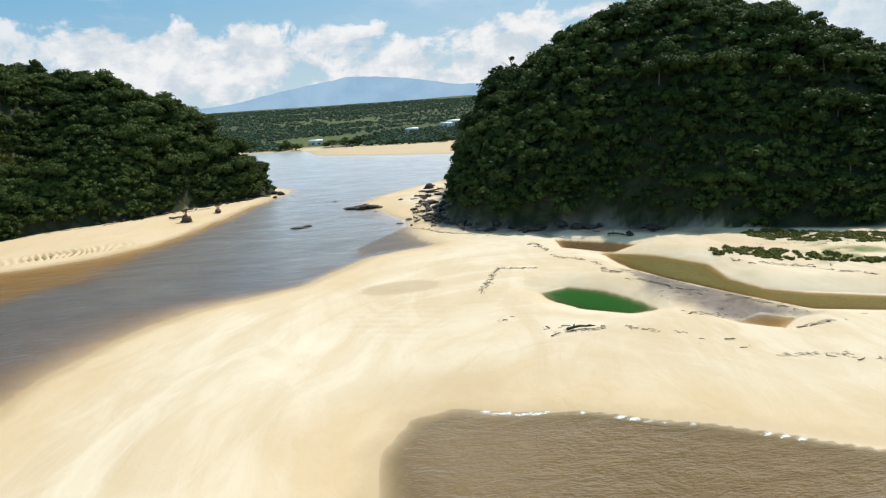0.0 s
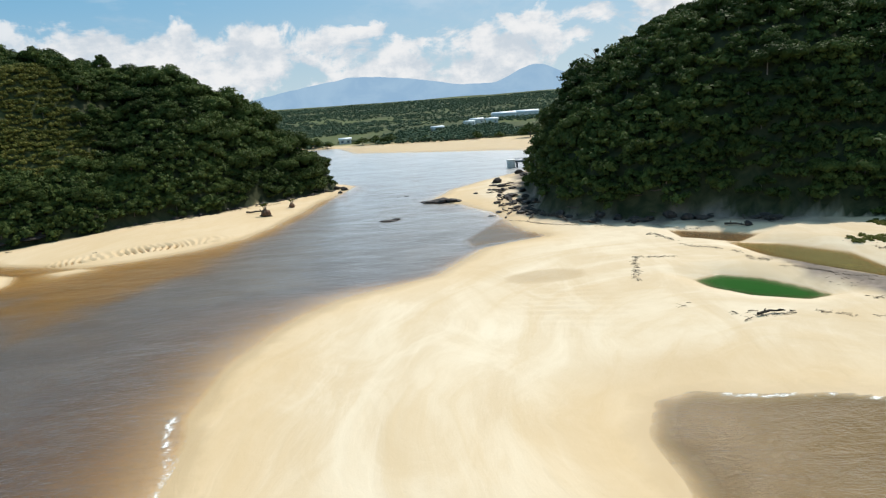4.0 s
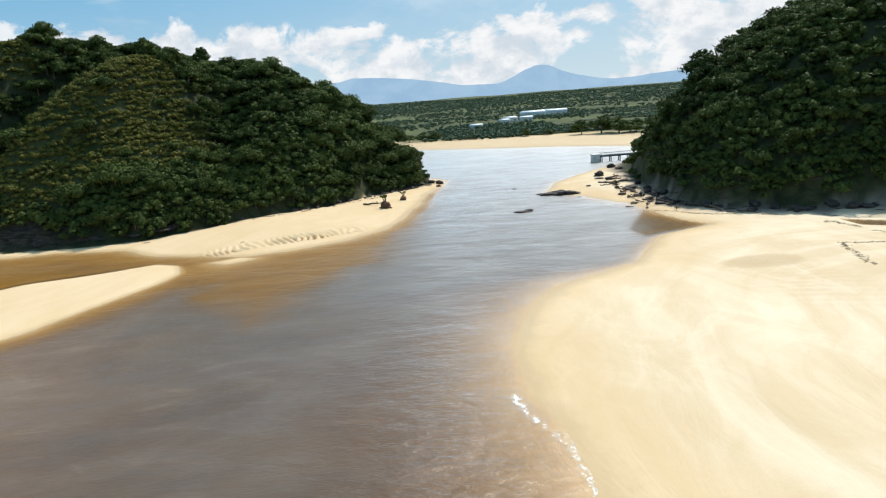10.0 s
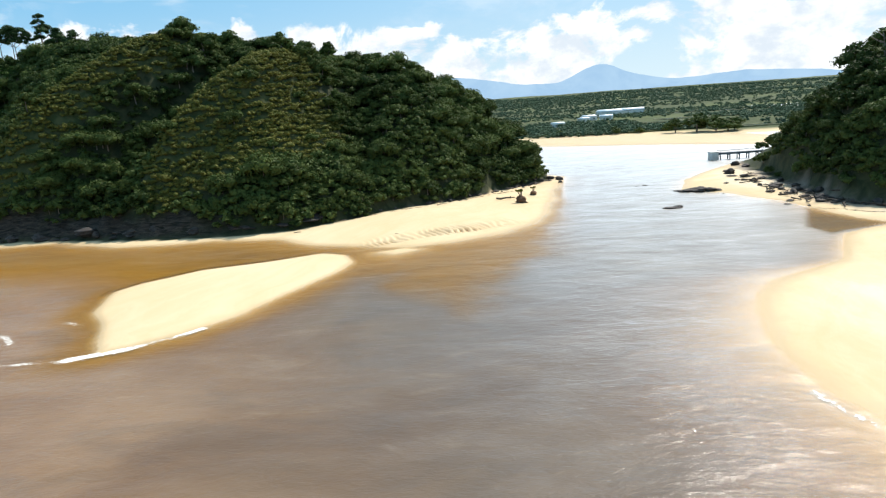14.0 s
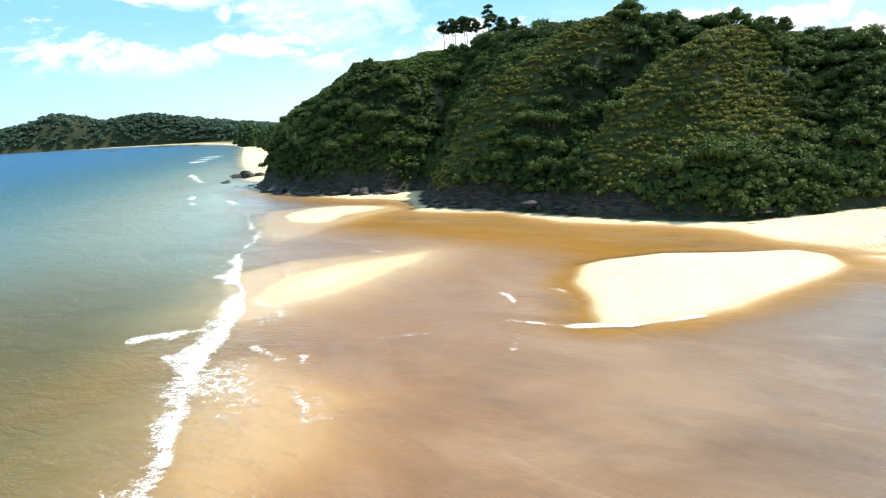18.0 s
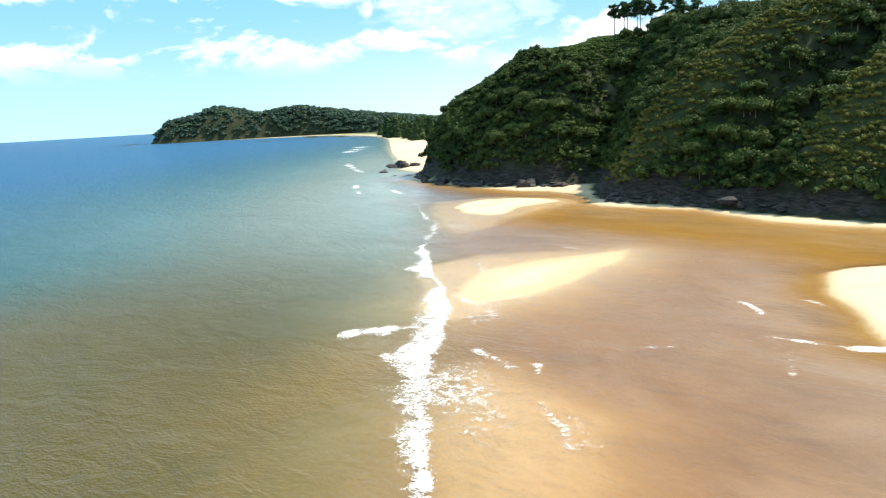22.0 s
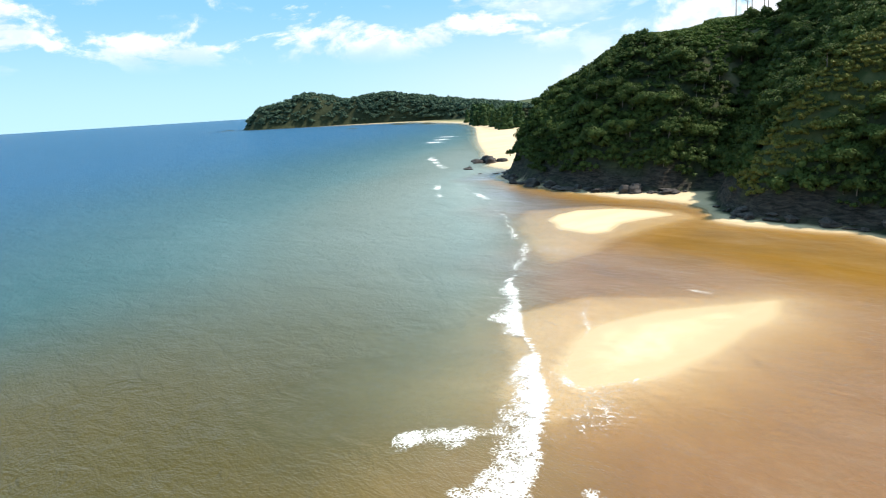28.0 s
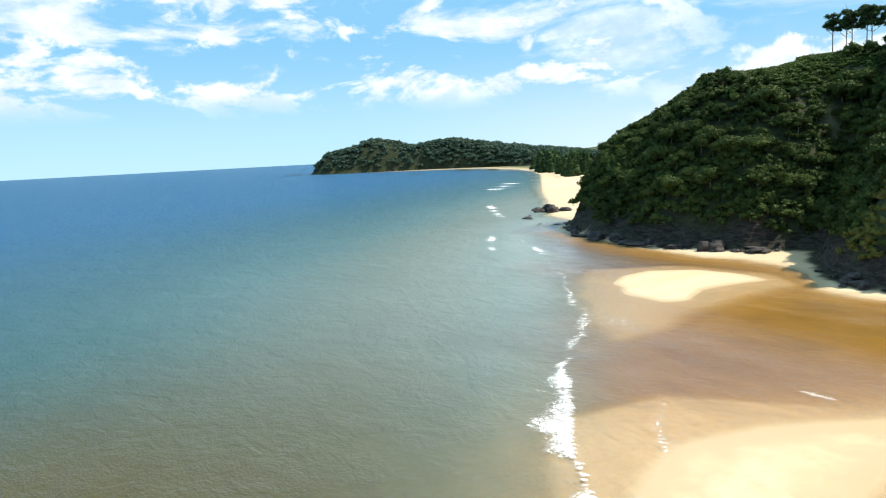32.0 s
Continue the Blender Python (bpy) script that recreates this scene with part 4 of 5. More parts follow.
def scatter(x0, x1, y0, y1, gap, seed):
    rng = np.random.RandomState(seed)
    x, y = np.meshgrid(np.arange(x0, x1, gap), np.arange(y0, y1, gap))
    x = (x + rng.uniform(-0.75, 0.75, x.shape) * gap).ravel()
    y = (y + rng.uniform(-0.75, 0.75, y.shape) * gap).ravel()
    z, rw, re = terrain(x, y)
    return x, y, z, rw, re, rng


def make_forest(name, label, box, rim_of, gap, seed, single, back):
    x, y, z, rw, re, rng = scatter(*box, gap, seed)
    rim = rw if rim_of == "west" else re
    edge = 1.0 + (2.6 * cliff_mask(x, y) if rim_of == "west" else 0.9 * scree_mask(x, y))
    keep = (rim > edge) & (rng.rand(len(x)) < np.where(y > back, 0.25, 1.0))
    fern = fern_patch(x, y) < 1.0 if rim_of == "west" else np.zeros(len(x), bool)
    bare = np.minimum(((x + 246) / 17) ** 2 + ((y - 251) / 18) ** 2, ((x + 236) / 5) ** 2 + ((y - 226) / 3) ** 2) < 1 if rim_of == "west" else np.zeros(len(x), bool)
    keep &= (~fern | (rng.rand(len(x)) < 0.10) & (scrub_zone(x, y) > 1.2)) & ~bare
    x, y, z, rim = x[keep], y[keep], z[keep], rim[keep]
    kind = rng.randint(0, len(CROWNS), len(x))
    size = rng.uniform(0.55, 1.15, len(x)) * np.where(rng.rand(len(x)) < 0.10, 1.06, 1.0) * np.where(rim < 6, 0.75, 1.0)
    size *= (0.88 + 0.28 * noise2(x, y, 0.05, seed, 2)) * np.where((x < -250) & (y > 205), 0.62, 1.0)
    turn = rng.rand(len(x)) * 6.283
    order = np.argsort(rim + 3 * rng.rand(len(x)) + np.where(y > back, 500, 0))
    ones, rest = order[:single], order[single:]
    for i in ones:
        tree = copy_thing(MODELS[kind[i]], pose(x[i], y[i], z[i] - 0.3, 0, 0, math.degrees(turn[i])) @ Matrix.Scale(size[i], 4))
        tagged(tree, "dark green broadleaf tree at the foot of the wooded hill", "tree", "trees at the hill foot")
    lift = np.array(CROWN_LIFT)[kind] * size - 0.3
    crowns = place_all(CROWNS, zip(kind[rest], x[rest], y[rest], (z + lift)[rest], size[rest], turn[rest]))
    trunks = place_all(TRUNKS, zip(kind[rest], x[rest], y[rest], z[rest] - 0.3, size[rest], turn[rest]))
    forest = new(name, mesh_of("crowns", crowns, M_LEAF, True))
    tagged(forest, label, "forest", kind="stuff")
    # low growth between the trees
    x, y, z, rw, re, rng = scatter(*box, 2.3, seed + 7)
    rim = rw if rim_of == "west" else re
    keep = (rim > -0.2 + (2.3 * cliff_mask(x, y) if rim_of == "west" else 1.2 * scree_mask(x, y))) & (y < back - 14)
    keep &= fern_patch(x, y) > 0.95 if rim_of == "west" else rim > -1
    keep &= ((x + 245) / 13) ** 2 + ((y - 256) / 8) ** 2 > 1
    # a second layer on the steep flanks
    more = scatter(*box, 1.8, seed + 9)
    rim = more[3] if rim_of == "west" else more[4]
    bare = cliff_mask(more[0], more[1]) * 3.0 if rim_of == "west" else scree_mask(more[0], more[1]) * 1.0
    steep = (rim > 0.5 + bare) & (rim < 13) & (more[1] < back - 40)
    if rim_of == "west":
        steep &= fern_patch(more[0], more[1]) > 0.95
    x, y, z = (np.concatenate([a[keep], b[steep]]) for a, b in zip((x, y, z), more))
    spots = zip(rng.randint(0, 4, len(x)), x, y, z - 0.3, rng.uniform(0.8, 1.5, len(x)), rng.rand(len(x)) * 6.3)
    low = part("undergrowth", mesh_of("undergrowth", place_all(THICKET, spots), M_LEAF, True), forest)
    low["kind"] = "stuff"
    wood = part("trunks", mesh_of("trunks", trunks, M_BARK), forest)
    wood["kind"] = "stuff"


MODELS = [make_tree_model(k) for k in range(len(CROWNS))]
make_forest("forest_west", "dense dark green broadleaf forest covering the headland hill", (-330, -48, 152, 300), "west", 3.9, 51, 150, 262)
make_forest("forest_east", "dense shaded broadleaf forest covering the steep hill", (-6, 150, 86, 260), "east", 4.0, 52, 140, 214)
for model in MODELS:
    for ob in (*model.children_recursive, model):
        bpy.data.objects.remove(ob)


def make_ferns():
    x, y, z, rw, re, rng = scatter(-318, -112, 156, 268, 1.15, 61)
    keep = (rw > 2) & (fern_patch(x, y) < 1.05) & (((x + 245) / 13) ** 2 + ((y - 256) / 8) ** 2 > 1)
    x, y, z, brow_side = x[keep], y[keep], z[keep], scrub_zone(x, y)[keep] < 1.3
    size = rng.uniform(0.65, 1.15, len(x))
    rows = np.stack([rng.randint(0, 3, len(x)), x, y, z - 0.35, size, rng.rand(len(x)) * 6.3], 1)
    ob = new("fern_slope", mesh_of("fern_slope", place_all(SHRUBS, rows[~brow_side]), M_FERN, True))
    tagged(ob, "yellow-green fern and shrub thicket on the open hill slope", "shrubs", kind="stuff")
    ob = new("brow_scrub", mesh_of("brow_scrub", place_all(SHRUBS, rows[brow_side]), M_SCRUB, True))
    tagged(ob, "low green scrub along the bare brow of the hill", "shrubs", kind="stuff")


make_ferns()


def make_plain_woods():
    crowns = [canopy_arrays(400 + k, 3.6, 3.8, 2, 20, 1.3) for k in range(4)]
    rng = np.random.RandomState(71)
    n = 27000
    far = 440 + 2600 * rng.rand(n) ** 1.7
    az = np.radians(rng.uniform(-32, 40, n))
    x, y = np.sin(az) * far - 40, np.cos(az) * far
    grove = noise2(x, y, 0.011, 73, 3)
    keep = (inside_distance(x, y, PLAIN) > 6) & (grove + rng.rand(n) * 0.3 > -0.02 - 0.35 * (far > 1100))
    x, y, far = x[keep], y[keep], far[keep]
    z = terrain(x, y)[0]
    size = rng.uniform(0.45, 1.1, len(x)) * (1 + np.clip((far - 900) / 1500, 0, 1.2))
    spots = zip(rng.randint(0, 4, len(x)), x, y, z - 0.8 * size, size, rng.rand(len(x)) * 6.3)
    ob = new("plain_woods", mesh_of("plain_woods", place_all(crowns, spots), M_PLAIN_HAZED))
    tagged(ob, "distant green groves scattered over the low plain, paled by painted haze", "woods", kind="stuff")


make_plain_woods()


def make_headland():
    gx, gy = np.arange(-1460, -880, 9.0), np.arange(560, 1010, 9.0)
    X, Y = np.meshgrid(gx, gy)
    line = [(-1372, 674, 40), (-1338, 717, 60), (-1310, 746, 54), (-1282, 772, 44), (-1245, 800, 48), (-1214, 816, 52), (-1150, 850, 42), (-1063, 875, 30), (-960, 870, 22), (-880, 850, 12)]
    far, top, _ = line_distance(X, Y, line)
    z = top * np.clip(1 - (far / 62) ** 3, -0.05, 1) + 5 * noise2(X, Y, 0.02, 81, 3)
    ob = sheet("headland", gx, gy, z - 2, {"soil": z * 0 + 1, "grass": z * 0, "silt_and_shade": z * 0, "damp": z * 0, "reach": z * 0}, M_GROUND)
    tagged(ob, "wooded rocky headland far across the bay", "headland", kind="structure")
    rng = np.random.RandomState(83)
    n = 6000
    x, y = rng.uniform(-1450, -890, n), rng.uniform(570, 1000, n)
    far, top, _ = line_distance(x, y, line)
    z = top * np.clip(1 - (far / 62) ** 3, -0.05, 1) - 2
    keep = z > 5
    x, y, z = x[keep], y[keep], z[keep]
    crowns = [canopy_arrays(430 + k, 6.5, 6.5, 6, 60, 1.8) for k in range(3)]
    spots = zip(rng.randint(0, 3, len(x)), x, y, z - 1, rng.uniform(0.7, 1.4, len(x)), rng.rand(len(x)) * 6.3)
    ob = new("headland_woods", mesh_of("headland_woods", place_all(crowns, spots), M_HEADLAND_HAZED))
    tagged(ob, "green trees covering the far headland, haze painted into their colour", "woods", kind="stuff")


make_headland()


# ---- things on the beaches and the water ----
def land(x, y):
    return float(terrain(np.array([float(x)]), np.array([float(y)]))[0][0])


def rock_arrays(seed, flat=0.6):
    rng = np.random.RandomState(seed)
    co, fa = ICO3
    stretch = np.array([rng.uniform(0.8, 1.3), rng.uniform(0.6, 1.0), flat * rng.uniform(0.8, 1.2)])
    way = rng.randn(9, 3)
    way /= np.linalg.norm(way, axis=1, keepdims=True)
    out = co.copy()
    for w, cut in zip(way, rng.uniform(0.55, 0.9, 9)):
        over = out @ w - cut
        out -= np.clip(over, 0, None)[:, None] * w * 0.92
    ripple = noise2(co[:, 0] * 3 + seed, co[:, 1] * 3 + co[:, 2] * 2, 1.0, seed, 4)
    layer = np.round(out[:, 2] * 4.5 + 0.4 * ripple) / 4.5
    out[:, 2] = 0.35 * out[:, 2] + 0.65 * layer
    ledge = 1 + 0.16 * np.sin(layer * 17 + seed) + 0.17 * ripple
    return out * np.stack([ledge, ledge, 1 + 0 * ledge], 1) * stretch, fa


ROCKS = [mesh_of("boulder", rock_arrays(500 + k, f), M_ROCK) for k, f in enumerate((0.7, 0.55, 0.8, 0.4, 0.6, 0.28))]


def put_rock(x, y, size, k, turn, label, sink=0.25, name="boulder", group="boulders along the hill foot", tall=1.0):
    ob = new(name, ROCKS[k])
    z = min(max(land(x, y), -0.25), 1.1 + 0.1 * size)
    ob.matrix_basis = pose(x, y, z + size * 0.25 * (1 - sink), 0, 0, turn) @ Matrix.Diagonal((size, size, size * tall, 1))
    tagged(ob, label, "rock", group)
    return ob


def make_rocks():
    rng = np.random.RandomState(91)
    label = "dark weathered boulder at the foot of the wooded hill"
    west = [(-322, 216), (-309, 203), (-292, 192), (-262, 184.5), (-238, 187), (-231, 191)], [(-212, 174), (-200, 164), (-186, 164.5), (-174, 162.5), (-156, 157.5), (-141, 156), (-121, 157.5), (-112, 163)]
    for line in west:
        for (ax, ay), (bx, by) in zip(line, line[1:]):
            n = max(2, int(math.hypot(bx - ax, by - ay) / 1.5))
            for k in range(n):
                u = (k + rng.rand()) / n
                size = rng.uniform(0.7, 2.6) * (1.5 if rng.rand() < 0.2 else 1.0)
                put_rock(ax + (bx - ax) * u + rng.randn() * 0.9, ay + (by - ay) * u + rng.uniform(-2.6, 1.6) + 0.4 * size, size, rng.randint(0, 6), rng.rand() * 360, label, tall=rng.uniform(0.45, 0.95))
    for line in ([(-2, 172), (-3, 160), (-3, 149), (3, 137), (15, 129)], [(15, 129), (29, 124.5), (38, 120)]):
        for (ax, ay), (bx, by) in zip(line, line[1:]):
            n = max(2, int(math.hypot(bx - ax, by - ay) / 1.7))
            for k in range(n):
                u = (k + rng.rand()) / n
                put_rock(ax + (bx - ax) * u + rng.randn() * 1.2, ay + (by - ay) * u + rng.randn() * 1.2, rng.uniform(0.5, 1.5), rng.randint(0, 6), rng.rand() * 360, "dark grey boulder under the steep shaded hill", tall=rng.uniform(0.6, 1.0))
    # small stones along the tree line behind the west beach
    line = [(-111, 161.5), (-97, 173.5), (-84, 181.5), (-70, 199.5), (-60, 210.5), (-54, 222)]
    for (ax, ay), (bx, by) in zip(line, line[1:]):
        n = int(math.hypot(bx - ax, by - ay) / 1.1)
        for k in range(n):
            u = (k + rng.rand()) / n
            put_rock(ax + (bx - ax) * u + rng.randn() * 0.7, ay + (by - ay) * u + rng.randn() * 0.7, rng.uniform(0.3, 1.0), rng.randint(0, 6), rng.rand() * 360, "small dark stone along the tree line behind the beach", group="stones along the tree line", tall=rng.uniform(0.5, 0.9))
    # the rocky spit in the river mouth
    for k, (x, y, size) in enumerate([(-24.5, 178.6, 2.2), (-22.0, 177.6, 2.6), (-19.6, 177.2, 2.0), (-26.3, 180.2, 1.3), (-17.8, 176.5, 1.1), (-23.2, 179.4, 1.8)]):
        put_rock(x, y, size, (5, 3, 1)[k % 3], 20 + 37 * k, "low brown layered rock on the river spit", group="rocks of the river spit", tall=0.75)
    for k, (x, y, size) in enumerate([(-35.4, 154.9, 1.7), (-33.6, 156.4, 1.4), (-31.4, 195.2, 1.1), (-33.5, 194.4, 0.8)]):
        put_rock(x, y, size, (5, 3)[k % 2], 60 * k, "flat dark rock awash in the river", group="rocks awash", tall=0.6)
    for x, y, size in [(-4.2, 205.9, 2.0), (-4.1, 195.1, 1.8), (-4.5, 174.6, 2.0), (-3.2, 166, 1.8), (-12.1, 151, 1.0), (-18.6, 171, 0.7), (-14.1, 156.5, 0.5), (-12.4, 185.8, 0.8), (-6, 199, 1.2), (-8, 190, 0.9),
                       (-0.4, 181.7, 1.5), (-6.5, 163, 0.9), (-9, 168, 0.6), (-7, 178, 0.8), (-2, 189, 1.3), (-3, 212, 1.2), (-6, 150, 0.7), (-9.5, 147, 0.5)]:
        put_rock(x, y, size, rng.randint(0, 6), rng.rand() * 360, "brown stone lying on the pale sand spit", group="stones on the spit", tall=0.7)
    put_rock(5.8, 228.8, 1.6, 0, 20, "pale rounded boulder near the jetty", group="stones on the spit")
    put_rock(6.2, 220.6, 1.7, 3, 70, "dark flat boulder near the jetty", group="stones on the spit")
    # off the western point
    for k, (x, y, size) in enumerate([(-366, 249, 4.2), (-371, 254, 4.0), (-361, 246, 3.4), (-374, 249, 3.2), (-358, 250, 2.8), (-367, 244, 2.6)]):
        put_rock(x, y, size, k % 5, 50 * k, "big brown boulder heaped on the far beach", group="boulders on the far beach", tall=0.9)
    for k, (x, y, size) in enumerate([(-350, 221, 2.4), (-353, 224, 2.0), (-325, 213, 1.5), (-331, 210, 1.2), (-328, 206, 0.9), (-360, 232, 1.2)]):
        put_rock(x, y, size, (5, 3)[k % 2], 50 * k, "dark wet rock in the shallows off the point", group="rocks off the point", tall=0.7)
    for x, y, size in [(-51.5, 221, 1.6), (-54, 224, 1.9), (-57, 219, 1.3), (-60, 215, 1.2), (-52, 214, 0.9), (-66, 208, 0.9), (-71, 203, 1.1)]:
        put_rock(x, y, size, rng.randint(0, 6), rng.rand() * 360, "grey rock at the tip of the wooded hill", tall=0.6)


make_rocks()


def stick_arrays(seed, length, width):
    rng = np.random.RandomState(seed)
    path = [(length * (u - 0.5), rng.randn() * length * 0.05, width * (0.5 + 0.6 * rng.rand())) for u in (0, 0.25, 0.5, 0.75, 1.0)]
    pieces = [tube_arrays(path, [width * r for r in (0.6, 0.55, 0.5, 0.38, 0.2)], 6)]
    for k in range(rng.randint(1, 4)):
        a = np.array(path[rng.randint(1, 4)])
        b = a + [rng.uniform(-0.1, 0.25) * length, rng.uniform(-0.3, 0.3) * length, rng.uniform(0.02, 0.14) * length]
        pieces.append(tube_arrays([a, (a + b) / 2 + (0, 0, 0.03 * length), b], [width * 0.35, width * 0.25, width * 0.1], 5))
    return join_arrays(pieces)


STICKS = [mesh_of("driftwood", stick_arrays(600 + k, 1.0, 0.09), M_WOOD) for k in range(5)]
DRIFT_LINES = [[(-1.1, 83), (0.5, 90), (3.5, 98.9), (9, 97)], [(1.9, 75.2), (6, 71.5), (9.1, 69.7), (14.9, 70), (20.1, 63.5), (24.8, 61.3)], [(11, 115.6), (15, 104), (18.3, 96.2), (17.9, 91), (22.3, 90.7)],
               [(26.4, 58.9), (31.4, 55.9), (36, 53.5)], [(20.3, 87.4), (25.3, 80.6), (29.9, 76.1), (34.2, 72)], [(22, 71.5), (27, 69.5), (31.5, 65.1), (39, 66.7)], [(35.9, 99.5), (37.8, 90.6), (45.9, 86), (50, 80)],
               [(-10, 145), (-2, 134), (10, 126), (22, 119)], [(-68, 196), (-76, 188), (-88, 175), (-104, 165), (-112, 160)]]


def make_driftwood():
    rng = np.random.RandomState(95)
    for line in DRIFT_LINES:
        for a, b in zip(line, line[1:]):
            n = max(2, int(math.hypot(b[0] - a[0], b[1] - a[1]) / 1.5))
            for k in range(n):
                u = (k + rng.rand()) / n
                x, y = a[0] + (b[0] - a[0]) * u + rng.randn() * 0.6, a[1] + (b[1] - a[1]) * u + rng.randn() * 0.6
                if land(x, y) < 0.05 or noise2(np.array([x]), np.array([y]), 0.22, 96, 2)[0] < -0.05:
                    continue
                ob = new("driftwood", STICKS[rng.randint(0, 5)])
                along = math.degrees(math.atan2(b[1] - a[1], b[0] - a[0]))
                size = rng.uniform(0.25, 1.2)
                ob.matrix_basis = pose(x, y, land(x, y) + 0.02, 0, 0, along + rng.randn() * 30) @ Matrix.Diagonal((size, size, min(size, 1.1), 1))
                tagged(ob, "dark dry driftwood branch lying on pale sand", "driftwood", "driftwood along the tide lines")
    for x, y, size, turn in [(6.3, 68.5, 1.3, 30), (9.3, 69.6, 3.2, 5), (-70.5, 180.2, 5.0, 12), (-95, 141, 0.9, 40), (-118, 151, 1.6, 5), (-5, 186, 4.0, 60), (-2, 198, 4.5, 35), (-7, 171, 3.0, 80), (-3.5, 160, 4.0, 110), (-1, 152, 4.5, 130), (5, 140, 4.0, 150)]:
        ob = new("driftwood_log", STICKS[int(size * 7) % 5])
        ob.matrix_basis = pose(x, y, land(x, y) + 0.03 * size, 0, 0, turn) @ Matrix.Scale(size, 4)
        tagged(ob, "bleached broken log stranded on the sand", "driftwood", "stranded logs")


make_driftwood()


def make_timber_tumble():
    rng = np.random.RandomState(101)
    line = [(-4, 196), (-5, 180), (-6, 165), (-5, 151), (0, 140), (9, 131), (22, 125), (36, 118)]
    for (ax, ay), (bx, by) in zip(line, line[1:]):
        for k in range(9):
            u = rng.rand()
            x, y = ax + (bx - ax) * u + rng.randn() * 1.6 - 0.8, ay + (by - ay) * u + rng.randn() * 1.6 - 0.8
            if land(x, y) < 0.1:
                continue
            size = rng.uniform(1.4, 4.2)
            ob = new("driftwood_log", STICKS[rng.randint(0, 5)])
            ob.matrix_basis = pose(x, y, land(x, y) + 0.03 * size, 0, rng.uniform(-8, 8), math.degrees(math.atan2(by - ay, bx - ax)) + rng.randn() * 35) @ Matrix.Scale(size, 4)
            tagged(ob, "dark broken timber heaped under the shaded hill", "driftwood", "timber under the hill")
            if k % 2:
                put_rock(x + rng.randn(), y + rng.randn(), rng.uniform(0.5, 1.3), rng.randint(0, 6), rng.rand() * 360, "dark grey boulder under the steep shaded hill", tall=rng.uniform(0.5, 0.9))


make_timber_tumble()


def make_debris():
    """Small dry twigs along the tide lines, too many to count."""
    rng = np.random.RandomState(98)
    twig = [tube_arrays([(-0.5, 0, 0.03), (0, 0.06, 0.08), (0.5, 0, 0.03)], [0.035, 0.035, 0.015], 4), tube_arrays([(-0.5, 0, 0.03), (0.1, -0.1, 0.10), (0.5, 0.1, 0.04)], [0.04, 0.03, 0.015], 4)]
    spots = []
    for line in DRIFT_LINES:
        for a, b in zip(line, line[1:]):
            n = int(math.hypot(b[0] - a[0], b[1] - a[1]) * 16)
            u = rng.rand(n)
            x, y = a[0] + (b[0] - a[0]) * u, a[1] + (b[1] - a[1]) * u
            bend = noise2(x, y, 0.2, 94, 2)
            x, y = x + bend * 1.0 + rng.randn(n) * 0.28, y + bend * 0.8 + rng.randn(n) * 0.28
            keep = noise2(x, y, 0.3, 93, 2) > -0.1
            x, y = x[keep], y[keep]
            z = terrain(x, y)[0]
            spots += [(rng.randint(0, 2), p, q, h, rng.uniform(0.15, 0.6), rng.rand() * 6.3) for p, q, h in zip(x, y, z) if h > 0.03]
    for outline, n in ((SILT, 420), ([(-6, 150), (-3, 200), (2, 215), (1, 150), (12, 128), (2, 134)], 500), ([(36, 97), (50, 90), (64, 98), (50, 104)], 260)):
        pts = np.array(outline)
        x, y = rng.uniform(pts[:, 0].min(), pts[:, 0].max(), n), rng.uniform(pts[:, 1].min(), pts[:, 1].max(), n)
        keep = (inside_distance(x, y, outline) > 0) & (noise2(x, y, 0.2, 92, 2) > 0.0)
        x, y = x[keep], y[keep]
        z = terrain(x, y)[0]
        spots += [(rng.randint(0, 2), p, q, h, rng.uniform(0.2, 0.8), rng.rand() * 6.3) for p, q, h in zip(x, y, z) if h > 0.03]
    ob = new("tide_debris", mesh_of("tide_debris", place_all(twig, spots), M_WOOD))
    tagged(ob, "dark dry twigs and leaf litter along the tide lines", "debris", kind="stuff")


make_debris()


def make_stump(x, y, size, seed):
    """A washed-up root ball with a few living shoots."""
    rng = np.random.RandomState(seed)
    stump = new("uprooted_stump")
    co, fa = ICO3
    lump = 1 + 0.16 * rng.randn(len(co), 1)
    ball = co * lump * (1.1, 0.9, 0.85) + (0, 0, 0.6)
    part("root_ball", mesh_of("root_ball", (ball, fa), M_ROOT), stump, "red-brown earthy root ball")
    for k in range(9):
        a = rng.rand() * 6.283
        end = np.array([math.cos(a) * rng.uniform(1.1, 1.7), math.sin(a) * rng.uniform(1.1, 1.7), rng.uniform(-0.05, 0.5)])
        part("root", mesh_of("root", tube_arrays([(0, 0, 0.5), end * 0.6 + (0, 0, 0.25), end], [0.2, 0.12, 0.04], 5), M_WOOD), stump)
    for k in range(6):
        lean = rng.randn(2) * 0.45
        part("shoot", mesh_of("shoot", tube_arrays([(0, 0, 1.0), (lean[0] * 0.5, lean[1] * 0.5, 1.8), (lean[0], lean[1], 2.6)], [0.09, 0.07, 0.03], 5), M_BARK), stump)
        leaf = crown_arrays(seed + k, 0.35, 0.4, 2, 40, 0.3, "dome", ICO1)
        spray = part("leaf_spray", mesh_of("leaf_spray", leaf, M_FERN), stump)
        spray.location = (lean[0], lean[1], 2.3)
    stump.matrix_basis = pose(x, y, land(x, y) - 0.1, 0, 0, seed * 40) @ Matrix.Scale(size, 4)
    tagged(stump, "uprooted red-brown tree stump with green shoots on the beach", "tree stump", "stumps on the beach")


M_ROOT = plain_material("root_earth", (0.075, 0.035, 0.018), (0.19, 0.095, 0.05), 2.0)
make_stump(-66.9, 175.2, 1.25, 3)
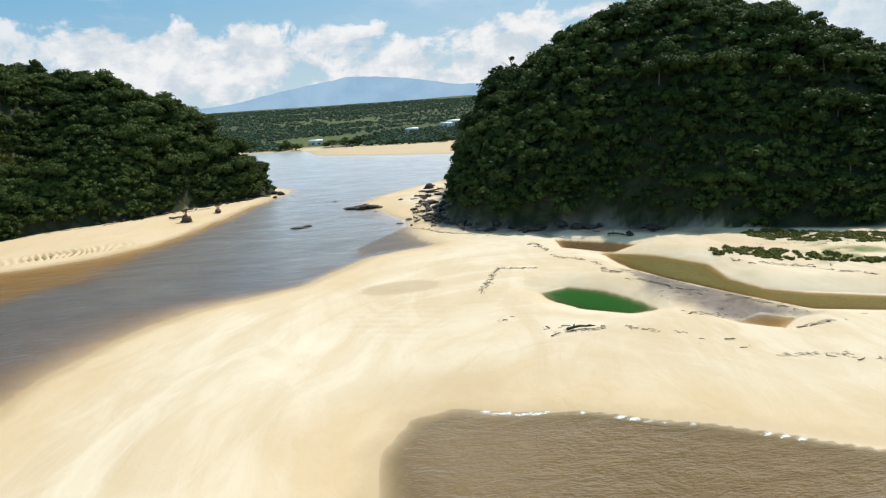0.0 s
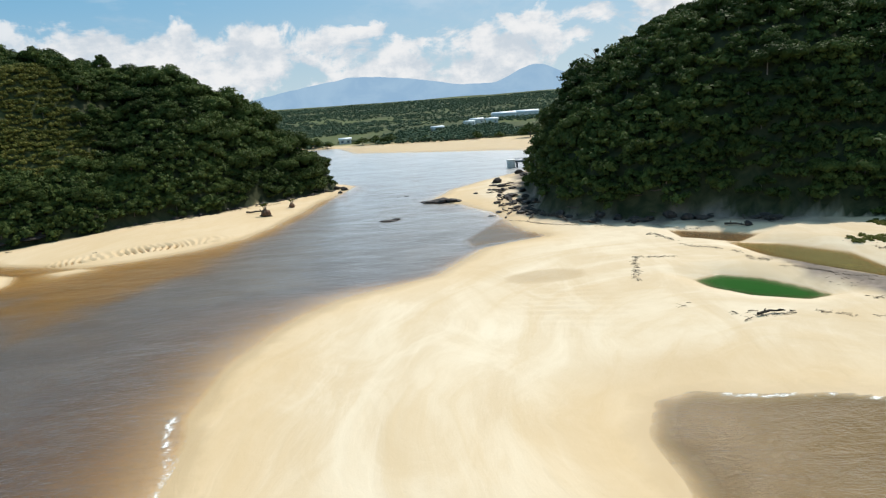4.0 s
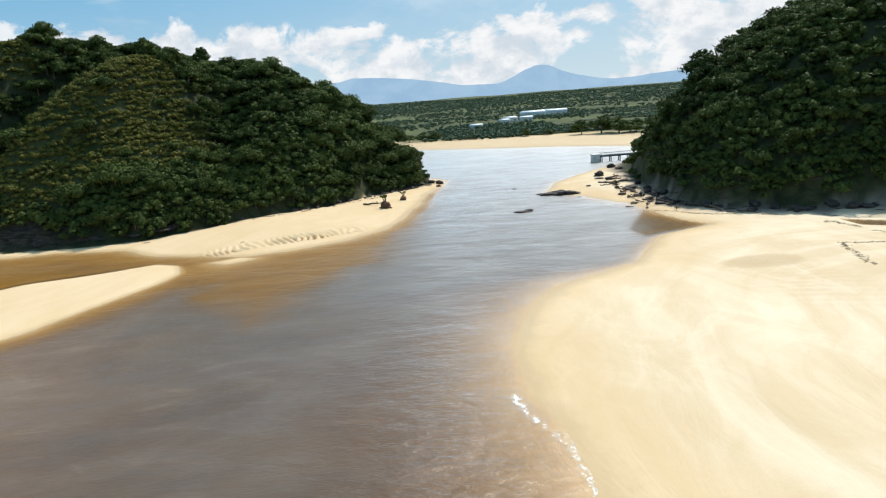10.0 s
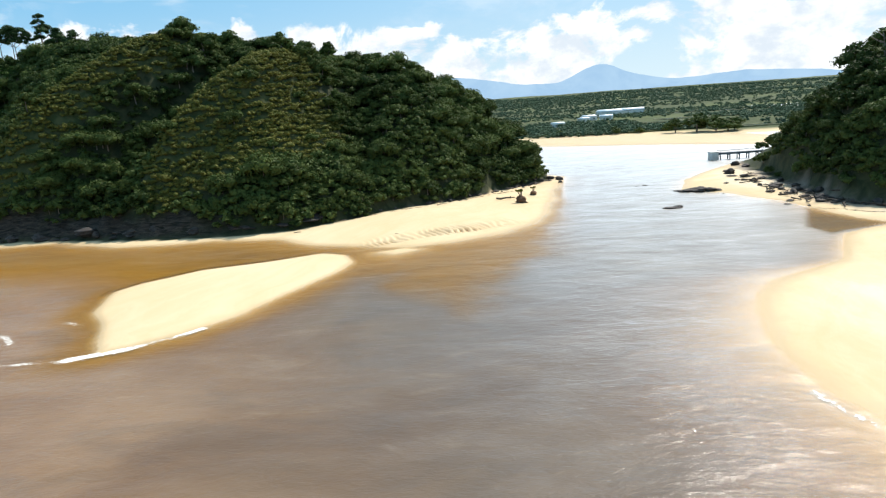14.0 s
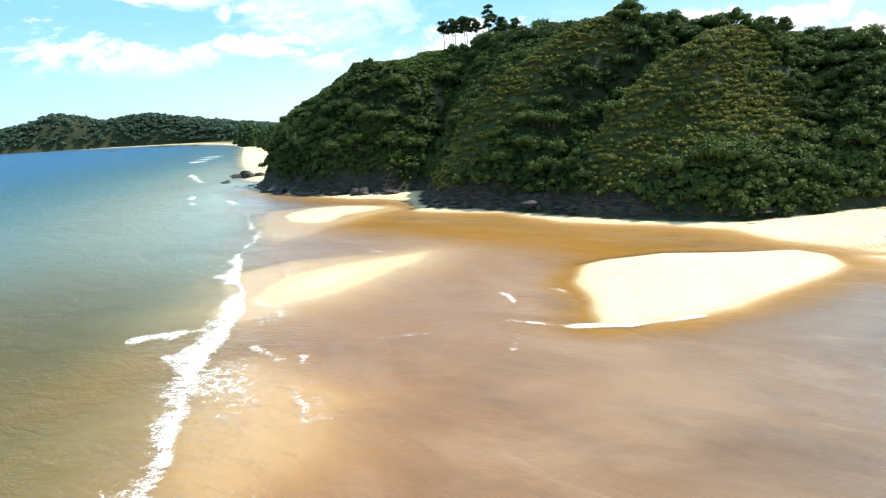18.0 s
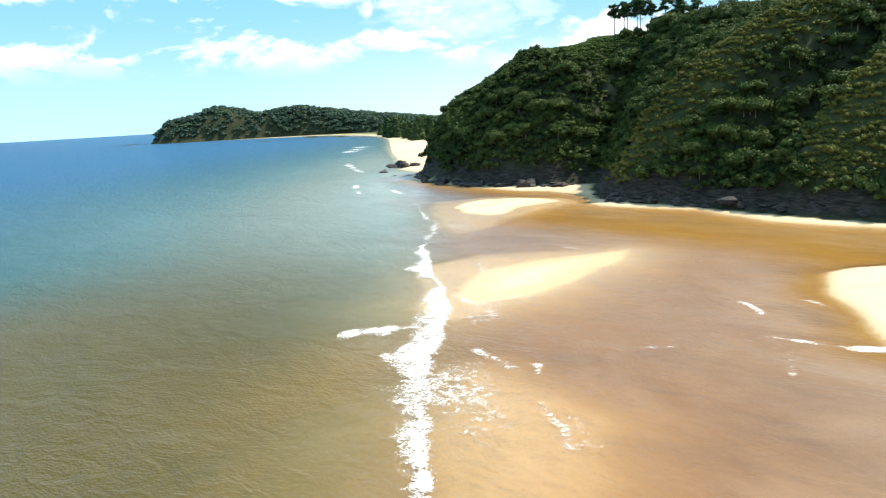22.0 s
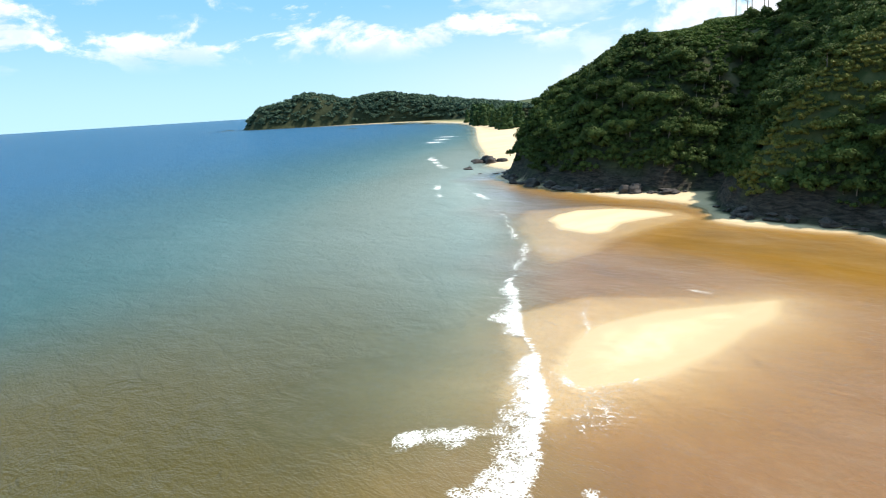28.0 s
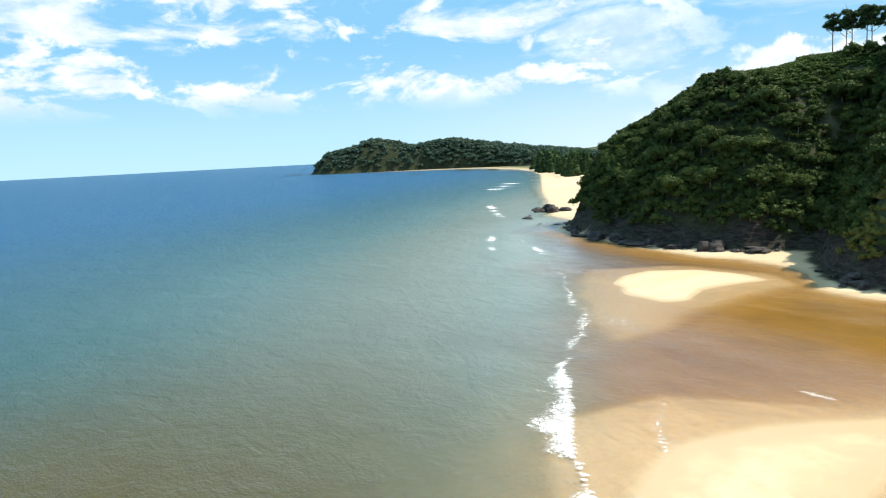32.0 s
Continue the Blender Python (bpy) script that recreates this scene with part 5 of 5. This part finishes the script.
make_stump(-62.6, 188.5, 0.85, 7)


def box_arrays(sx, sy, sz, bevel=0.03):
    bm = bmesh.new()
    bmesh.ops.create_cube(bm, size=1.0, matrix=Matrix.Diagonal((sx, sy, sz, 1)))
    bmesh.ops.bevel(bm, geom=list(bm.edges), offset=bevel, segments=1, affect="EDGES")
    bmesh.ops.triangulate(bm, faces=list(bm.faces))
    co = np.array([v.co[:] for v in bm.verts])
    fa = np.array([[v.index for v in f.verts] for f in bm.faces])
    bm.free()
    return co, fa


def box_part(name, size, at, material, parent, label="", turn=0.0):
    ob = part(name, mesh_of(name, box_arrays(*size), material), parent, label)
    ob.matrix_basis = pose(*at, 0, 0, turn)
    return ob


def make_jetty():
    jetty = new("jetty")
    box_part("end_block", (2.6, 3.0, 3.4), (0, 0, 1.0), M_CONCRETE, jetty, "whitewashed concrete end block")
    box_part("block_cap", (2.9, 3.3, 0.25), (0, 0, 2.83), M_CONCRETE, jetty, "pale concrete cap")
    long = 25.0
    box_part("deck", (long, 2.0, 0.25), (1.5 + long / 2, 0, 2.35), M_STEEL, jetty, "dark weathered deck")
    for y in (-0.9, 0.9):
        box_part("edge_beam", (long, 0.18, 0.4), (1.5 + long / 2, y, 2.02), M_STEEL, jetty)
        box_part("handrail", (long, 0.07, 0.09), (1.5 + long / 2, y, 3.2), M_STEEL, jetty)
        for k in range(8):
            x = 2.2 + k * 3.35
            post = tube_arrays([(0, 0, -2.6), (0, 0, 2.0)], [0.2, 0.2], 10)
            leg = part("pile", mesh_of("pile", post, M_STEEL), jetty)
            leg.location = (x, y, 0)
            box_part("rail_post", (0.08, 0.08, 0.85), (x, y, 2.8), M_STEEL, jetty)
    for k in range(8):
        box_part("cross_beam", (0.25, 2.1, 0.3), (2.2 + k * 3.35, 0, 1.72), M_STEEL, jetty)
    jetty.matrix_basis = pose(6.4, 250.5, 0, 0, 0, 3)
    tagged(jetty, "dark steel jetty on piles with a white end block", "jetty")


make_jetty()


# ---- single trees ----
def make_pine(seed, x, y, height, crown, big=False):
    rng = np.random.RandomState(seed)
    tree = new("hilltop_pine")
    trunk = trunk_arrays(seed, height * 0.94, 0.20 if not big else 0.36, 6, 0.025)
    part("trunk", mesh_of("trunk", trunk, M_BARK, True), tree, "tall bare slender trunk")
    layers = 6 if not big else 9
    for k in range(layers):
        u = k / (layers - 1)
        if big:
            r = crown * (0.28 + 0.42 * math.sin(math.pi * (0.2 + 0.62 * u))) * rng.uniform(0.8, 1.1)
            arrays = canopy_arrays(seed * 7 + k, r * 1.1, r * 1.05, 8, 380, 0.36)
            away, base = crown * 0.75 * math.sin(math.pi * (0.2 + 0.72 * u)), 0.14
        else:
            r = crown * rng.uniform(0.55, 0.95)
            arrays = canopy_arrays(seed * 7 + k, r, r * 0.8, 7, 300, 0.34)
            away, base = crown * 0.7, 0.66
        tuft = part("crown", mesh_of("crown", arrays, M_NEEDLE, True), tree)
        a = k * 2.4 + rng.rand()
        tuft.location = (math.cos(a) * away * rng.rand() ** 0.5, math.sin(a) * away * rng.rand() ** 0.5, height * (base + (0.97 - base) * u) - r * 0.5)
    tree.matrix_basis = pose(x, y, land(x, y) - 0.3, 0, 0, rng.rand() * 360)
    tagged(tree, "tall bare-trunked pine with a flat dark crown on the hilltop", "tree", "pines on the hilltop")


for k, (x, y, h, c) in enumerate([(-252, 259, 13.5, 2.9), (-249, 261, 14.4, 2.7), (-246, 258, 13.6, 3.0), (-243, 260.5, 14.8, 3.1), (-240.5, 258, 13.6, 2.6), (-237.5, 260, 13.0, 2.8)]):
    make_pine(701 + k, x, y, h, c)
make_pine(721, -232, 261, 18.0, 4.0, True)
make_pine(722, -227, 262, 13.0, 4.2, True)
make_pine(723, -220, 260, 12.0, 4.2, True)


def make_lone_trees():
    """Trees that stand out from the woods: skyline tops, and slim pale trunks on the slope."""
    for k, (x, y, h, c) in enumerate([(-119.8, 219.2, 5.2, 3.0), (-82.4, 230, 7.5, 2.0), (18, 171, 9.0, 0.7)]):
        rng = np.random.RandomState(740 + k)
        tree = new("emergent_tree")
        part("trunk", mesh_of("trunk", trunk_arrays(740 + k, h * 0.9, 0.22, 5), M_BARK, True), tree)
        for j in range(3):
            tuft = part("crown", mesh_of("crown", canopy_arrays(750 + 5 * k + j, c * (1 - 0.2 * j), c * 0.9, 7, 260, 0.5), M_LEAF), tree)
            tuft.location = (rng.randn() * c * 0.2, rng.randn() * c * 0.2, h * (0.45 + 0.19 * j))
        tree.matrix_basis = pose(x, y, land(x, y) - 0.3)
        tagged(tree, "taller dark green tree rising over the forest canopy", "tree", "trees above the canopy")


make_lone_trees()


def make_beach_trees():
    """Feathery trees behind the far beach."""
    models = []
    for k in range(3):
        models.append((crown_arrays(770 + k, 4.5, 15, 7, 260, 1.3, "spire"), trunk_arrays(780 + k, 9, 0.35, 3)))
    rng = np.random.RandomState(97)
    for k in range(46):
        u = rng.rand()
        x, y = -570 - 290 * u + rng.randn() * 12, 480 + 215 * u + rng.randn() * 9 + 18
        tree = new("beach_tree")
        m = models[k % 3]
        part("trunk", BEACH_TRUNK[k % 3] if len(BEACH_TRUNK) > 2 else BEACH_TRUNK.append(mesh_of("trunk", m[1], M_BARK)) or BEACH_TRUNK[-1], tree)
        part("crown", BEACH_CROWN[k % 3] if len(BEACH_CROWN) > 2 else BEACH_CROWN.append(mesh_of("crown", m[0], M_NEEDLE)) or BEACH_CROWN[-1], tree)
        tree.matrix_basis = pose(x, y, land(x, y) - 0.3, 0, 0, rng.rand() * 360) @ Matrix.Scale(rng.uniform(1.0, 1.7), 4)
        tagged(tree, "feathery grey-green tree behind the far sandy beach", "tree", "trees behind the far beach")


BEACH_TRUNK, BEACH_CROWN = [], []
make_beach_trees()


# ---- far plain ----
def make_shed(x, y, sx, sy, h, turn, label):
    shed = new("white_roofed_shed")
    box_part("wall", (sx, sy, h), (0, 0, h / 2), M_CONCRETE, shed)
    co = np.array([(-sx / 2 - 0.6, -sy / 2 - 0.6, h), (sx / 2 + 0.6, -sy / 2 - 0.6, h), (sx / 2 + 0.6, sy / 2 + 0.6, h), (-sx / 2 - 0.6, sy / 2 + 0.6, h), (-sx / 2 - 0.6, 0, h + sy * 0.22), (sx / 2 + 0.6, 0, h + sy * 0.22)])
    fa = np.array([(0, 1, 5), (0, 5, 4), (2, 3, 4), (2, 4, 5), (0, 4, 3), (1, 2, 5), (0, 3, 2), (0, 2, 1)])
    part("roof", mesh_of("roof", (co, fa), M_ROOF), shed, "white sheet-metal gable roof")
    for k in range(max(2, int(sx / 6))):
        box_part("window", (1.6, 0.12, 1.2), (-sx / 2 + (k + 0.5) * sx / max(2, int(sx / 6)), -sy / 2 - 0.02, h * 0.55), M_STEEL, shed, "dark window opening")
    shed.matrix_basis = pose(x, y, land(x, y) - 0.3, 0, 0, turn)
    tagged(shed, label, "building", "sheds on the plain")


for x, y, sx, sy, h, turn in [(67, 730, 24, 12, 5, 10), (94, 754, 26, 12, 5, -5), (30, 637, 12, 8, 3.5, 20), (42, 620, 10, 8, 3.5, 0), (-9, 549, 9, 6, 3, 15), (-75, 484, 8, 6, 3, 5), (21, 610, 9, 6, 3, 30)]:
    make_shed(x, y, sx, sy, h, turn, "low white-roofed shed among trees on the plain")


def make_ponds():
    m = bpy.data.materials.new("pond_water")
    w = Net(m)
    place = w.n("ShaderNodeNewGeometry").outputs["Position"]
    body = w.n("ShaderNodeBsdfPrincipled", i_Base_Color=w.mix(w.noise(place, 0.05), rgb(0.16, 0.17, 0.15), rgb(0.26, 0.26, 0.23)), i_Roughness=0.06, i_Normal=w.bump(w.noise(place, 1.5), 0.05, 0.1))
    finish(w, body)
    for x, y, sx, sy in [(140, 720, 80, 26), (165, 752, 90, 22), (190, 690, 60, 20), (0, 470, 50, 12), (40, 440, 40, 10), (-60, 500, 40, 12), (85, 420, 40, 10), (-20, 520, 46, 10), (60, 520, 50, 12), (100, 560, 60, 14)]:
        pond = new("fish_pond")
        co, fa = box_arrays(sx, sy, 0.4, 0.05)
        top = max(land(x + a * sx * 0.45, y + b * sy * 0.45) for a in (-1, 0, 1) for b in (-1, 0, 1))
        part("water_surface", mesh_of("water_surface", (co, fa), m), pond)
        for a, b, lx, ly in ((0, 1, sx + 3, 1.4), (0, -1, sx + 3, 1.4), (1, 0, 1.4, sy), (-1, 0, 1.4, sy)):
            box_part("earth_bank", (lx, ly, 1.2), (a * (sx / 2 + 0.7), b * (sy / 2 + 0.7), -0.1), M_BANK, pond)
        pond.matrix_basis = pose(x, y, top + 0.15, 0, 0, 0)
        tagged(pond, "shallow shining fish pond within low earth banks", "pond", "ponds on the plain")


M_BANK = plain_material("earth_bank", (0.10, 0.11, 0.045), (0.22, 0.20, 0.10), 0.3)
make_ponds()


def make_shore_trees():
    """Single dark trees on the far lagoon shore."""
    rng = np.random.RandomState(99)
    crown = mesh_of("crown", canopy_arrays(790, 4.2, 6.0, 9, 420, 0.8), M_LEAF)
    trunk = mesh_of("trunk", trunk_arrays(791, 4.0, 0.3, 3), M_BARK)
    for x, y, size in [(-118, 478, 1.0), (-92, 462, 1.1), (-84, 461, 0.8), (-62, 462, 1.0), (-50, 458, 1.2), (-43, 456, 0.9), (-41, 470, 0.8), (16, 436, 0.8), (20, 432, 0.7), (44, 412, 1.4), (52, 408, 1.6), (60, 404, 1.5), (66, 398, 1.3), (72, 396, 1.5), (-15, 452, 0.6), (-6, 446, 0.5)]:
        tree = new("lagoon_tree")
        part("trunk", trunk, tree)
        part("crown", crown, tree).location.z = 0.1
        tree.matrix_basis = pose(x + rng.randn() * 2.5, y + rng.randn() * 2.5, land(x, y) - 0.3, 0, 0, rng.rand() * 360) @ Matrix.Diagonal((size * rng.uniform(0.9, 1.5), size * rng.uniform(0.9, 1.5), size * rng.uniform(0.7, 1.05), 1))
        tagged(tree, "round dark green tree on the far lagoon shore", "tree", "trees on the lagoon shore")


make_shore_trees()


def make_beach_grass():
    """Low green tufts on the back of the east sand bank."""
    rng = np.random.RandomState(103)
    blades = [canopy_arrays(800 + k, 0.9, 0.22, 5, 60, 0.26) for k in range(3)]
    n = 1800
    x, y = rng.uniform(36, 78, n), rng.uniform(82, 110, n)
    strip = np.minimum(line_distance(x, y, [(39, 99), (45, 92), (52, 87), (60, 82)])[0] / 2.6, line_distance(x, y, [(48, 108), (58, 101), (72, 92)])[0] / 4.0)
    keep = (strip + 0.6 * noise2(x, y, 0.15, 104, 3) < 0.9) & (inside_distance(x, y, LONG_POOL) < -2)
    x, y = x[keep], y[keep]
    z = terrain(x, y)[0]
    spots = [(rng.randint(0, 3), p, q, h - 0.05, rng.uniform(0.4, 1.0), rng.rand() * 6.3) for p, q, h in zip(x, y, z) if 0.1 < h < 3]
    ob = new("beach_grass", mesh_of("beach_grass", place_all(blades, spots), M_FERN))
    tagged(ob, "sparse green creeping grass on the upper sand", "grass", kind="stuff")


make_beach_grass()
